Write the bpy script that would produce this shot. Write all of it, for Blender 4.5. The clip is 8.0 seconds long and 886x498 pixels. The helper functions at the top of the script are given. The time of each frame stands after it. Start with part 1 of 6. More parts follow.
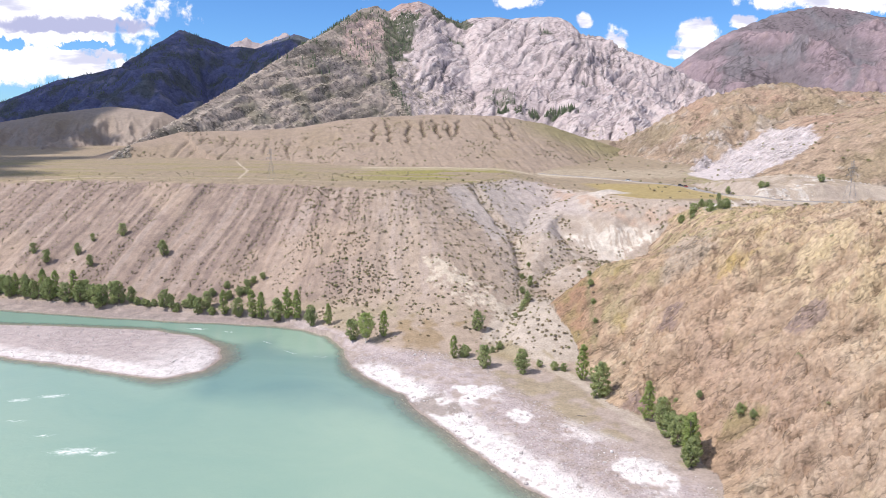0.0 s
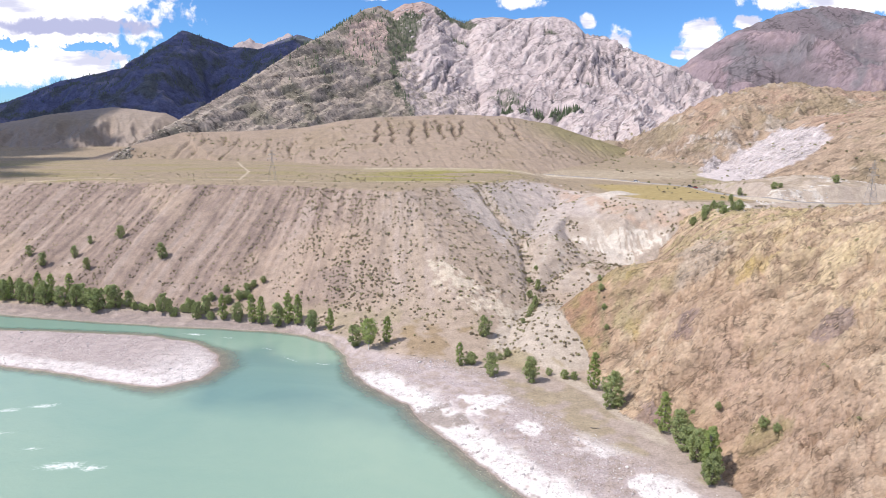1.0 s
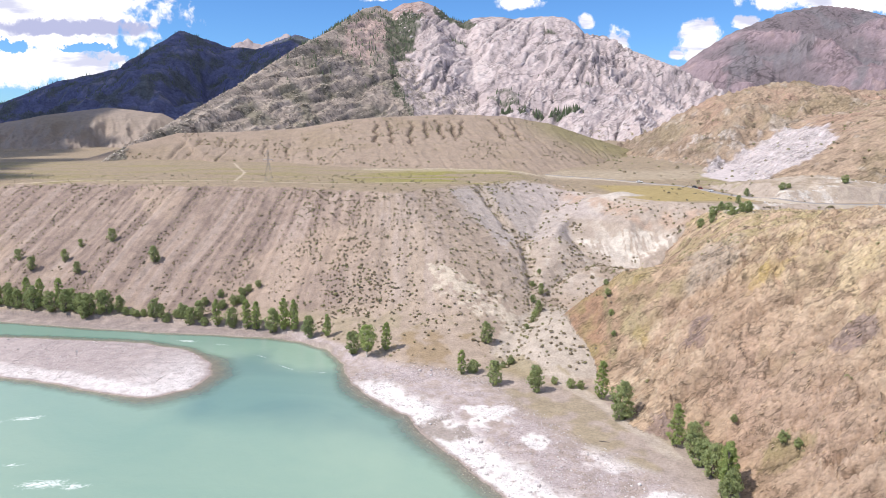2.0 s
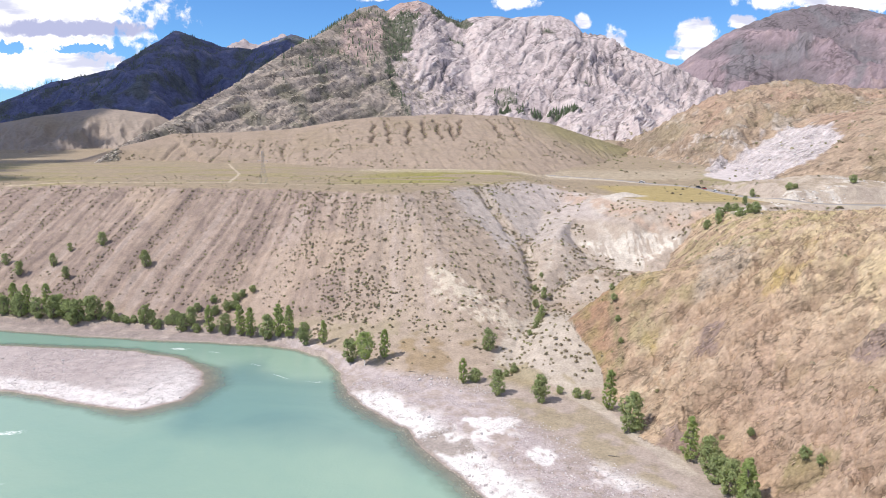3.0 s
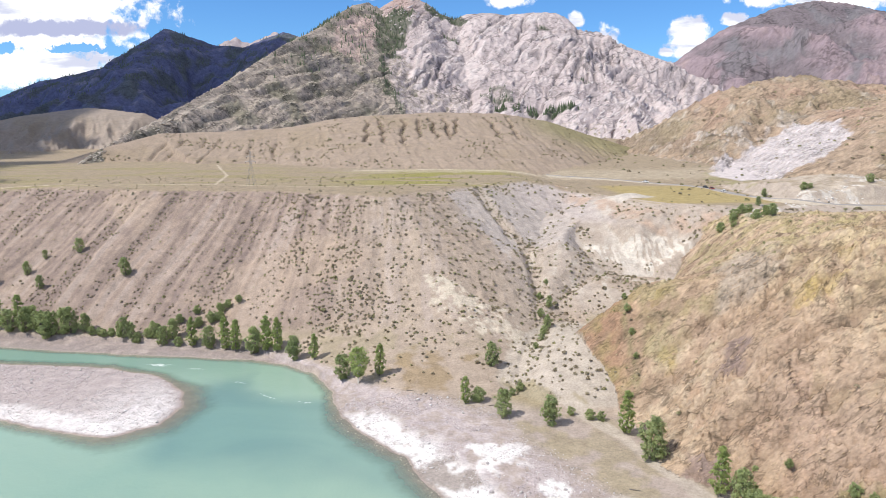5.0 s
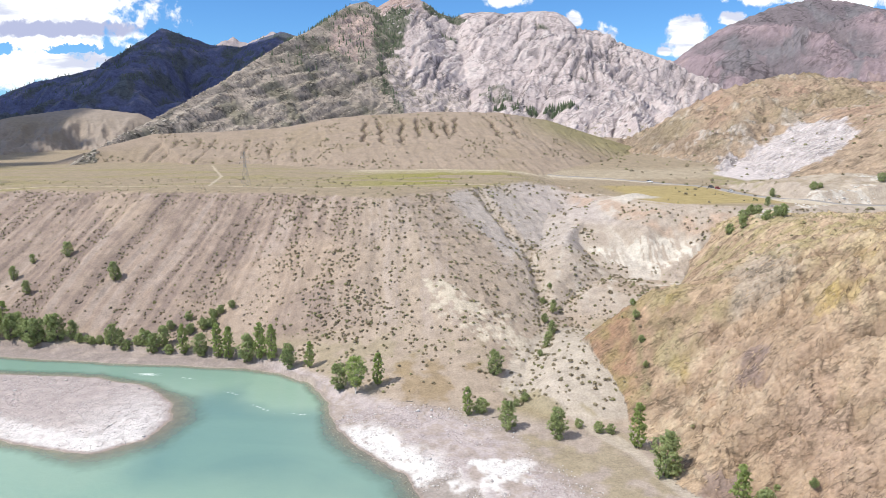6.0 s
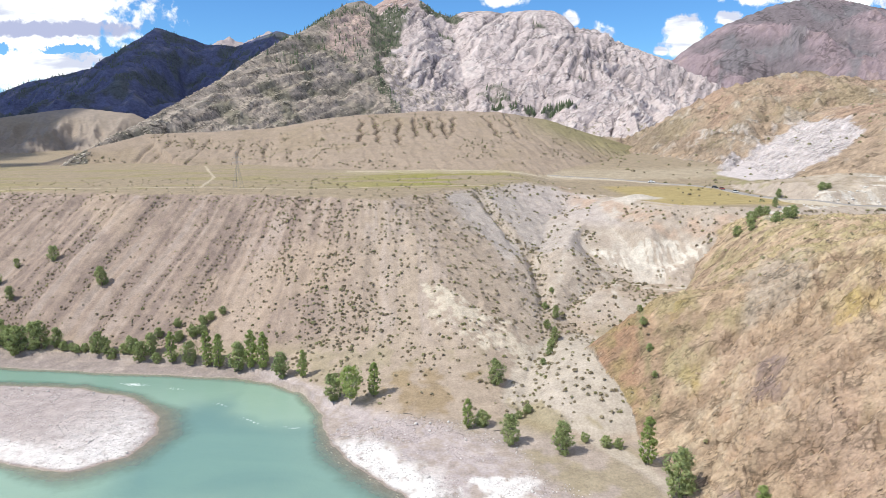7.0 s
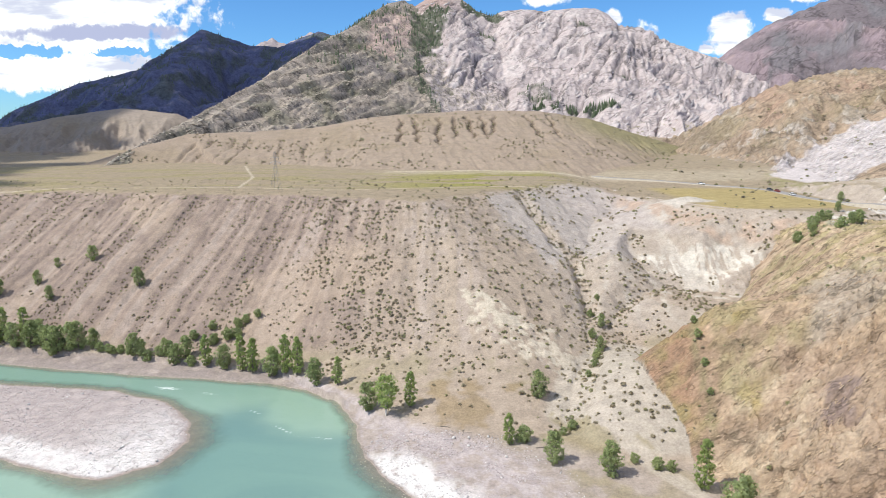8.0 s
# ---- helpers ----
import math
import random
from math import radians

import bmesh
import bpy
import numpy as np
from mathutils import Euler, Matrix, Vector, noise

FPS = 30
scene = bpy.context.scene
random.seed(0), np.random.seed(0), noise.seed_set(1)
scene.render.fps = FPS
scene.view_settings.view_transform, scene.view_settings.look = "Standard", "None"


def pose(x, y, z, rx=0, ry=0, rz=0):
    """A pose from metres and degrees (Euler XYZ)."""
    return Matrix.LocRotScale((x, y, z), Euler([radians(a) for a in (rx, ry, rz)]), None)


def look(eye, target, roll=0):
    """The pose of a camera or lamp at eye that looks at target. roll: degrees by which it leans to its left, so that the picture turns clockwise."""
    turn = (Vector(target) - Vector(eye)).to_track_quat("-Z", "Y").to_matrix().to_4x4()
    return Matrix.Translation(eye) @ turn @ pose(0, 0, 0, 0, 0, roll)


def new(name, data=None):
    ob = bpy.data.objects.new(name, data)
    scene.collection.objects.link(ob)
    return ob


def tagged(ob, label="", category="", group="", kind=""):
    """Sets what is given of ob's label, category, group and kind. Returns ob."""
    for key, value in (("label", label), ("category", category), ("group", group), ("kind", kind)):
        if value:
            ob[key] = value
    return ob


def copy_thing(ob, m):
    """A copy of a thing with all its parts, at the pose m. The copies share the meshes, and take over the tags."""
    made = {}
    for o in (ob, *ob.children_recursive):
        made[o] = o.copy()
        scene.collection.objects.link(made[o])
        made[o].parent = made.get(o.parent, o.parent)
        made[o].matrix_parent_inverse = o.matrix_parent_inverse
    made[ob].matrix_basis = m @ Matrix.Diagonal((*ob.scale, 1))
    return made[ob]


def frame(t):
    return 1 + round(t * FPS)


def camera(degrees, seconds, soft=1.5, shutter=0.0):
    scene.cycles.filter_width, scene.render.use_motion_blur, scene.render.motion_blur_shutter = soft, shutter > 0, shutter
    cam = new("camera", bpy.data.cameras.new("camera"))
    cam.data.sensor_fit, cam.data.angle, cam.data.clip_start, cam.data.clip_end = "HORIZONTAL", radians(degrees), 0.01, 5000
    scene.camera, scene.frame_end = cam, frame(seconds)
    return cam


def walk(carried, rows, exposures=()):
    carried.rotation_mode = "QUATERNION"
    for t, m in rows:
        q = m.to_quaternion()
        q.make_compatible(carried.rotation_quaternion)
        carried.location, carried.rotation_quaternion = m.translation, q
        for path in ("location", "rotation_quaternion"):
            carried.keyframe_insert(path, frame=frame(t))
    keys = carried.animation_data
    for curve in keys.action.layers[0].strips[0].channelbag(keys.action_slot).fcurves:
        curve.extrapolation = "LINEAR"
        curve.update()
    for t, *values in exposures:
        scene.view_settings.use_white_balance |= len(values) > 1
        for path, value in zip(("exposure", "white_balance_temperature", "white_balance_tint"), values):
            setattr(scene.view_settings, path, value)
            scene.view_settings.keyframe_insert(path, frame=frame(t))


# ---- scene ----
# ------------------------------------------------------------------ camera
cam = camera(66.56, 8.0, 0.75)


def aim(x, y, z, yaw, tilt, roll):
    """Pose of the level-flying camera: yaw to the right, tilt downwards, in degrees."""
    a, b = radians(yaw), radians(tilt)
    way = Vector((math.sin(a) * math.cos(b), math.cos(a) * math.cos(b), -math.sin(b)))
    return look((x, y, z), Vector((x, y, z)) + 100 * way, roll)


walk(cam, [
    (0.0, aim(-0.01, 0.01, 86.46, 2.562, 10.089, 0.42)),
    (0.5, aim(-0.25, 4.38, 86.20, 2.345, 10.067, 0.40)),
    (1.0, aim(-0.47, 8.77, 85.97, 2.280, 10.025, 0.37)),
    (1.5, aim(-0.58, 13.34, 85.70, 2.296, 9.991, 0.34)),
    (3.0, aim(-1.35, 26.75, 85.51, 2.577, 9.982, 0.12)),
    (3.5, aim(-1.49, 31.42, 85.35, 2.679, 9.970, 0.04)),
    (4.0, aim(-1.80, 36.01, 85.35, 2.873, 9.997, 0.0)),
    (4.5, aim(-2.04, 40.43, 85.48, 2.984, 10.057, -0.04)),
    (6.0, aim(-2.14, 54.62, 85.15, 3.143, 10.117, -0.28)),
    (6.5, aim(-2.05, 59.38, 84.97, 3.227, 10.113, -0.31)),
    (7.0, aim(-1.96, 64.13, 84.97, 3.363, 10.131, -0.37)),
    (7.5, aim(-1.80, 68.94, 84.77, 3.512, 10.124, -0.41)),
    (7.6, aim(-1.83, 69.90, 84.76, 3.31, 10.12, -0.41)),
    (7.7, aim(-1.88, 70.84, 84.75, 2.80, 10.12, -0.41)),
    (7.8, aim(-1.94, 71.78, 84.73, 1.88, 10.11, -0.41)),
    (7.9, aim(-2.01, 72.71, 84.71, 1.00, 10.10, -0.41)),
    (8.0, aim(-2.09, 73.64, 84.69, 0.038, 10.105, -0.41)),
], exposures=[(0.0, 0.22, 6500, 14), (4.0, 0.22, 6500, 10.5), (8.0, 0.22, 6500, 5.5)])

# ------------------------------------------------------------------ world, sun
SUN_WAY = Vector((-0.56, -0.20, 0.80)).normalized()      # towards the sun
sun_data = bpy.data.lights.new("sun", "SUN")
sun_data.energy, sun_data.angle, sun_data.color = 4.0, radians(0.55), (1.0, 0.95, 0.88)
sun = new("sun", sun_data)
sun.rotation_mode = "QUATERNION"
sun.rotation_quaternion = SUN_WAY.to_track_quat("Z", "Y")

world = bpy.data.worlds.new("sky")
scene.world = world
world.use_nodes = True


class Tree:
    """Short way to write node trees."""

    def __init__(self, tree):
        self.t = tree
        tree.nodes.clear()

    def add(self, kind, **settings):
        n = self.t.nodes.new(kind)
        for key, value in settings.items():
            if key == "op":
                n.operation = value
            elif key == "blend":
                n.data_type, n.blend_type = "RGBA", value
            elif key == "sky":
                n.sky_type = value
            elif key == "named":
                n.attribute_name = value
            elif key == "dims":
                n.noise_dimensions = value
            elif key == "feature":
                n.feature = value
        return n

    def put(self, socket, value):
        if hasattr(value, "outputs"):
            value = value.outputs[0]
        if hasattr(value, "is_linked"):
            self.t.links.new(value, socket)
        else:
            socket.default_value = value

    def math(self, op, a, b=0.0, c=0.0, clamp=False):
        n = self.add("ShaderNodeMath", op=op)
        n.use_clamp = clamp
        for s, v in zip(n.inputs, (a, b, c)):
            self.put(s, v)
        return n.outputs[0]

    def ramp(self, value, lo, hi, to_lo=0.0, to_hi=1.0, smooth=True):
        n = self.add("ShaderNodeMapRange")
        n.interpolation_type = "SMOOTHSTEP" if smooth else "LINEAR"
        for s, v in zip(n.inputs, (value, lo, hi, to_lo, to_hi)):
            self.put(s, v)
        return n.outputs[0]

    def mix(self, fac, a, b, blend="MIX"):
        n = self.add("ShaderNodeMix", blend=blend)
        self.put(n.inputs[0], fac)
        self.put(n.inputs[6], a)
        self.put(n.inputs[7], b)
        return n.outputs[2]

    def noise(self, coord, scale, detail=4.0, rough=0.55, warp=0.0):
        n = self.add("ShaderNodeTexNoise")
        self.put(n.inputs["Vector"], coord)
        n.inputs["Scale"].default_value, n.inputs["Detail"].default_value = scale, detail
        n.inputs["Roughness"].default_value, n.inputs["Distortion"].default_value = rough, warp
        return n.outputs[0]

    def stretch(self, coord, sx, sy, sz, turn=0.0, lean=0.0):
        """Turn about z and lean about y (degrees), then scale along the turned axes."""
        n = self.add("ShaderNodeMapping")
        self.put(n.inputs["Vector"], coord)
        n.inputs["Rotation"].default_value = (0, radians(lean), radians(turn))
        k = self.add("ShaderNodeMapping")
        self.put(k.inputs["Vector"], n.outputs[0])
        k.inputs["Scale"].default_value = (sx, sy, sz)
        return k.outputs[0]


def make_sky():
    t = Tree(world.node_tree)
    sky = t.add("ShaderNodeTexSky", sky="NISHITA")
    sky.sun_disc = False
    sky.sun_elevation = math.asin(SUN_WAY.z)
    sky.sun_rotation = math.atan2(SUN_WAY.x, SUN_WAY.y)
    sky.altitude, sky.air_density, sky.dust_density, sky.ozone_density = 900, 1.0, 0.3, 2.5
    co = t.add("ShaderNodeTexCoord").outputs["Generated"]
    sep = t.add("ShaderNodeSeparateXYZ")
    t.put(sep.inputs[0], co)
    ahead = t.math("MAXIMUM", sep.outputs[1], 0.02)
    u, v = t.math("DIVIDE", sep.outputs[0], ahead), t.math("DIVIDE", sep.outputs[2], ahead)
    uv = t.add("ShaderNodeCombineXYZ")
    t.put(uv.inputs[0], u)
    t.put(uv.inputs[1], v)
    puff = t.noise(uv.outputs[0], 14.0, 6.0, 0.58, 0.3)
    lump = t.noise(uv.outputs[0], 42.0, 5.0, 0.6, 0.2)
    edge = t.math("ADD", t.math("MULTIPLY", t.math("SUBTRACT", puff, 0.5), 3.8),
                  t.math("MULTIPLY", t.math("SUBTRACT", lump, 0.5), 4.2))
    cover = None
    # cumulus: azimuth and height tangents, half width, half height
    for cu, cv, ru, rv, solid in ((-0.60, 0.175, 0.27, 0.085, 2.4), (-0.42, 0.190, 0.10, 0.022, 1.2), (-0.62, 0.085, 0.26, 0.030, 1.7), (-0.95, 0.2, 0.3, 0.16, 1.5),
                                  (0.412, 0.131, 0.036, 0.026, 1.2), (0.293, 0.130, 0.016, 0.020, 1.1), (0.380, 0.110, 0.011, 0.006, 1.0),
                                  (0.150, 0.178, 0.036, 0.010, 1.4), (0.246, 0.155, 0.012, 0.010, 0.9), (0.66, 0.190, 0.18, 0.022, 1.8),
                                  (0.477, 0.155, 0.02, 0.010, 1.2), (-0.05, 0.187, 0.03, 0.008, 1.0)):
        du = t.math("DIVIDE", t.math("SUBTRACT", u, cu), ru)
        dv = t.math("DIVIDE", t.math("SUBTRACT", v, cv), rv)
        near = t.math("SUBTRACT", 1.0, t.math("ADD", t.math("MULTIPLY", du, du), t.math("MULTIPLY", dv, dv)))
        near = t.math("MULTIPLY", near, solid)
        cover = near if cover is None else t.math("MAXIMUM", cover, near)
    # blue gaps between the cloud banks
    for cu, cv, ru, rv in ((-0.60, 0.113, 0.085, 0.010), (-0.44, 0.112, 0.05, 0.006)):
        du = t.math("DIVIDE", t.math("SUBTRACT", t.math("ADD", u, t.math("MULTIPLY", t.math("SUBTRACT", puff, 0.5), 0.3)), cu), ru)
        dv = t.math("DIVIDE", t.math("SUBTRACT", t.math("ADD", v, t.math("MULTIPLY", t.math("SUBTRACT", lump, 0.5), 0.03)), cv), rv)
        hole = t.math("SUBTRACT", 1.0, t.math("ADD", t.math("MULTIPLY", du, du), t.math("MULTIPLY", dv, dv)), clamp=True)
        cover = t.math("SUBTRACT", cover, t.math("MULTIPLY", hole, 3.4))
    dens = t.ramp(t.math("ADD", cover, edge), -0.25, 0.75)
    # the same broken cumulus overhead and behind
    high = t.ramp(sep.outputs[2], 0.24, 0.40)
    behind = t.math("MULTIPLY", t.ramp(sep.outputs[1], 0.10, -0.25), t.ramp(sep.outputs[2], 0.0, 0.08))
    field = t.ramp(t.noise(co, 3.4, 6.0, 0.6, 0.3), 0.44, 0.60)
    dens = t.math("MAXIMUM", dens, t.math("MULTIPLY", field, t.math("MAXIMUM", high, behind)))
    # flat grey undersides where the noise is thick and low
    under = t.ramp(t.noise(t.stretch(uv.outputs[0], 3.0, 11.0, 1.0), 3.2, 4.0, 0.55), 0.48, 0.64)
    # the shaded flat base of the great cloud
    du = t.math("DIVIDE", t.math("SUBTRACT", t.math("ADD", u, t.math("MULTIPLY", t.math("SUBTRACT", puff, 0.5), 0.3)), -0.47), 0.15)
    dv = t.math("DIVIDE", t.math("SUBTRACT", t.math("ADD", v, t.math("MULTIPLY", t.math("SUBTRACT", lump, 0.5), 0.03)), 0.138), 0.011)
    base = t.ramp(t.math("ADD", t.math("MULTIPLY", du, du), t.math("MULTIPLY", dv, dv)), 1.3, 0.5)
    under = t.math("MAXIMUM", t.math("MULTIPLY", under, 0.7), base)
    cloud = t.mix(t.math("MULTIPLY", under, 0.95), (1.02, 1.03, 1.05, 1), (0.42, 0.45, 0.66, 1))
    blue = t.mix(1.0, sky.outputs[0], (0.056, 0.092, 0.132, 1), "MULTIPLY")
    bg = t.add("ShaderNodeBackground")
    t.put(bg.inputs[0], t.mix(dens, blue, cloud))
    out = t.add("ShaderNodeOutputWorld")
    t.put(out.inputs[0], bg)


make_sky()

# ------------------------------------------------------------------ the lie of the land
TURN = np.linspace(0, 2 * np.pi, 4096, endpoint=False)
TURN_X, TURN_Y = np.cos(TURN), np.sin(TURN)


def pnoise(x, y, seed=0):
    """Gradient noise on arrays, about -0.7 to 0.7."""
    xf, yf = np.floor(x), np.floor(y)
    fx, fy = x - xf, y - yf
    one = np.uint32(1)
    xi, yi = xf.astype(np.int64).astype(np.uint32), yf.astype(np.int64).astype(np.uint32)
    salt = np.uint32((seed * 974634777) & 0xFFFFFFFF)
    xa, xb = xi * np.uint32(374761393) + salt, (xi + one) * np.uint32(374761393) + salt
    ya, yb = yi * np.uint32(668265263), (yi + one) * np.uint32(668265263)

    def corner(h, dx, dy):
        h = (h ^ (h >> np.uint32(13))) * np.uint32(1274126177)
        g = ((h ^ (h >> np.uint32(16))) & np.uint32(0xFFFF)) >> np.uint32(4)
        return TURN_X[g] * dx + TURN_Y[g] * dy

    ux, uy = fx * fx * fx * (fx * (fx * 6 - 15) + 10), fy * fy * fy * (fy * (fy * 6 - 15) + 10)
    lo = corner(xa + ya, fx, fy)
    lo = lo + (corner(xb + ya, fx - 1, fy) - lo) * ux
    hi = corner(xa + yb, fx, fy - 1)
    hi = hi + (corner(xb + yb, fx - 1, fy - 1) - hi) * ux
    return lo + (hi - lo) * uy


def fbm(x, y, size, octaves=5, seed=0, gain=0.5):
    total, amp, freq = 0.0, 1.0, 1.0 / size
    for k in range(octaves):
        total = total + amp * pnoise(x * freq + 17.3 * k, y * freq - 9.1 * k, seed + k)
        amp, freq = amp * gain, freq * 2.03
    return total


def ridged(x, y, size, octaves=5, seed=0, gain=0.5):
    """Sharp crests at 0, hollows down to about -1.5."""
    total, amp, freq = 0.0, 1.0, 1.0 / size
    for k in range(octaves):
        total = total - amp * np.abs(pnoise(x * freq + 7.7 * k, y * freq + 3.9 * k, seed + k)) * 2
        amp, freq = amp * gain, freq * 2.07
    return total


def step(x, lo, hi):
    s = np.clip((x - lo) / (hi - lo), 0, 1)
    return s * s * (3 - 2 * s)


def smin(a, b, k):
    h = np.clip(0.5 + 0.5 * (b - a) / k, 0, 1)
    return b * (1 - h) + a * h - k * h * (1 - h)


def smax(a, b, k):
    return -smin(-a, -b, k)


def along(x, y, line):
    """Distance to a polyline, its sign (positive on the left of the way), and the third number of its points at the foot point."""
    best = np.full(np.shape(x), 1e12)
    side, value = np.ones(np.shape(x)), np.zeros(np.shape(x))
    for a, b in zip(line[:-1], line[1:]):
        dx, dy = b[0] - a[0], b[1] - a[1]
        raw = ((x - a[0]) * dx + (y - a[1]) * dy) / (dx * dx + dy * dy)
        s = np.clip(raw, 0, 1)
        ex, ey = x - a[0] - s * dx, y - a[1] - s * dy
        d2 = ex * ex + ey * ey
        near = d2 < best
        best = np.where(near, d2, best)
        side = np.where(near, np.sign(dx * (y - a[1]) - dy * (x - a[0]) + 1e-9), side)
        if len(a) > 2:
            value = np.where(near, a[2] + (b[2] - a[2]) * s, value)
    return np.sqrt(best), side, value


def trough(x, y, line, slope):
    """Surface of a valley whose floor follows a line: the lowest of its stretches everywhere."""
    low = np.full(np.shape(x), 1e6)
    for a, b in zip(line[:-1], line[1:]):
        dx, dy = b[0] - a[0], b[1] - a[1]
        s = np.clip(((x - a[0]) * dx + (y - a[1]) * dy) / (dx * dx + dy * dy), 0, 1)
        away = np.hypot(x - a[0] - s * dx, y - a[1] - s * dy)
        low = np.minimum(low, a[2] + (b[2] - a[2]) * s + slope * np.maximum(away - 1.5, 0))
    return low


def inside(x, y, ring):
    """Signed distance to a closed ring, positive inside."""
    d, _, _ = along(x, y, list(ring) + [ring[0]])
    odd = np.zeros(np.shape(x), bool)
    for (ax, ay), (bx, by) in zip(ring, list(ring[1:]) + [ring[0]]):
        cross = (ay > y) != (by > y)
        odd ^= cross & (x < (bx - ax) * (y - ay) / (by - ay + 1e-12) + ax)
    return np.where(odd, d, -d)


# the far bank of the river, from upstream round the bend to the near gravel bar
SHORE = [(-1500, 640), (-700, 470), (-330, 357), (-197, 321), (-147, 308), (-109, 299.5), (-83, 295.4), (-61, 290.5), (-47, 285),
         (-36, 275), (-28, 259), (-26, 247), (-22, 237), (-13, 221.5), (-3, 210.7), (-1, 203), (9, 185), (18, 168),
         (26, 154), (31, 147), (60, 98), (92, 45), (150, -60), (260, -300), (600, -1500)]
ISLAND = [(-182, 295.5), (-148, 292), (-112, 285.6), (-90, 275.7), (-77, 261), (-72.5, 248), (-76, 235), (-87, 227), (-98.5, 230),
          (-122, 240), (-157, 252), (-200, 262), (-290, 285), (-300, 315), (-230, 304)]
SCARP = [(-1500, 760), (-700, 520), (-330, 376), (-202, 331), (-160, 322), (-106, 311), (-64, 301), (-20, 290), (18, 277), (36, 275), (50, 291),
         (62, 305), (100, 285), (400, 250), (1500, 200)]
HILL_FRONT = [(57, 289), (58, 268), (59.5, 252), (62, 236), (60, 215), (60, 195), (66, 186), (71, 180), (73, 166), (74, 151), (71, 140), (78, 95), (105, 40), (165, -60), (280, -300), (700, -1500)]
HILL_BACK = [(20, 268, 2), (58, 288, 3), (76, 298, 9), (104, 312, 24), (118, 330, 31), (128, 350, 42), (160, 374, 49), (260, 382, 54), (900, 400, 70)]
GULLIES = (
    ([(33, 248, 2.0), (42, 272, 4.5), (49, 292, 9.5), (54, 327, 19), (54.5, 356, 28), (48, 367, 33), (44, 385, 40), (38, 408, 51), (34, 425, 58)], 0.54),
    ([(54.5, 356, 28), (66, 376, 32), (78, 398, 35), (86, 420, 42), (84, 450, 56)], 0.55),
    ([(49, 292, 9.5), (67, 322, 17), (84, 335, 21), (98, 340, 23.5), (116, 344, 27), (132, 344, 38), (142, 336, 49)], 0.95),
)
FIELD_EDGE = [(96, 450), (108, 412), (116, 388), (124, 372), (138, 363), (154, 355), (185, 352), (260, 350)]
DOME = [(-300, 600, 54), (-262, 650, 70), (-230, 690, 82), (-176, 705, 83), (-124, 715, 86), (-77, 720, 95), (-18, 722, 99.7),
        (41, 722, 101.4), (88, 722, 100.6), (136, 722, 93.4), (185, 722, 78), (222, 722, 67), (260, 722, 55)]
# rills of the dome: where each begins and ends across, and how far down it runs
RILLS = ((-40.8, -33, 85), (-25.6, -21.5, 88), (-4.4, -4, 100), (9.9, 10.4, 62), (22.1, 24.5, 66), (35.2, 35, 70), (47, 36, 60), (74.8, 80, 58), (96.3, 95, 62))
SPUR = [(-268, 570, 52), (-264.6, 590, 57.6), (-261.6, 750, 92.4), (-230, 950, 147.4), (-194, 1150, 214.8), (-152, 1350, 274.4), (-116, 1600, 354), (-90, 1760, 388)]
PALE = [(-420, 1760, 200), (-260, 1750, 297), (-183, 1750, 338), (-148, 1750, 365), (-120, 1750, 380), (-92, 1750, 365), (-60, 1750, 373), (-30, 1750, 391), (15, 1750, 397), (49, 1750, 385), (82, 1750, 361), (118, 1750, 348), (147, 1750, 359), (184, 1750, 363), (245, 1750, 359), (308, 1750, 365), (362, 1750, 365), (394, 1750, 351), (424, 1750, 322), (469, 1750, 295), (506, 1750, 279), (558, 1750, 252), (603, 1750, 234), (663, 1750, 217), (900, 1850, 160)]
BUTTRESSES = (
    [(12, 1750, 400), (10.5, 1690, 332), (-33, 1500, 240), (-3, 1330, 172), (33, 1150, 118), (45, 1050, 90)],
    [(357, 1745, 366), (271, 1600, 266), (170, 1400, 178), (117, 1200, 126), (100, 1080, 95)],
    [(378, 1745, 362), (375, 1500, 232), (390, 1300, 152), (364, 1120, 102), (350, 1020, 80)],
    [(169, 1745, 360), (127, 1560, 248), (77, 1350, 163), (70, 1200, 110)],
    [(-115, 1700, 368), (-75, 1520, 270), (-70, 1400, 200)],
    [(506, 1750, 285), (480, 1500, 190), (470, 1300, 130), (430, 1120, 95)],
)
DARK = [(-1700, 1650, 60), (-1200, 1650, 60), (-1015, 1650, 115), (-960, 1650, 144), (-828, 1650, 194), (-671, 1650, 228), (-600, 1650, 275), (-537, 1650, 310),
        (-435, 1650, 278), (-370, 1650, 270), (-278, 1650, 305), (-226, 1650, 290), (-100, 1700, 250)]
PURPLE = [(700, 2300, 180), (851, 2300, 276), (942, 2300, 350), (1052, 2300, 415), (1200, 2300, 480), (1333, 2300, 504), (1450, 2300, 493),
          (1585, 2300, 471), (1751, 2300, 434), (2600, 2300, 380)]
BROWN = [(190, 690, 55), (216, 700, 68), (261, 700, 104), (301, 700, 125), (348, 700, 134), (389, 700, 140), (438, 700, 132), (492, 700, 130), (700, 740, 150), (1200, 800, 190)]
FOOTHILL = [(-1300, 1000, 85), (-700, 960, 88), (-556, 950, 92), (-495, 950, 104), (-458, 950, 108), (-405, 950, 112), (-338, 950, 105), (-290, 950, 80)]
FAR_RIDGE = [(-900, 2600, 250), (-640, 2600, 420), (-560, 2600, 405), (-480, 2600, 440), (-380, 2600, 400), (100, 2600, 380)]
LABELS = ("ground", "rocky_hill", "eroded_hill", "rocky_spur", "pale_mountain", "dark_mountain", "purple_mountain", "brown_hill", "foothill", "far_mountain")


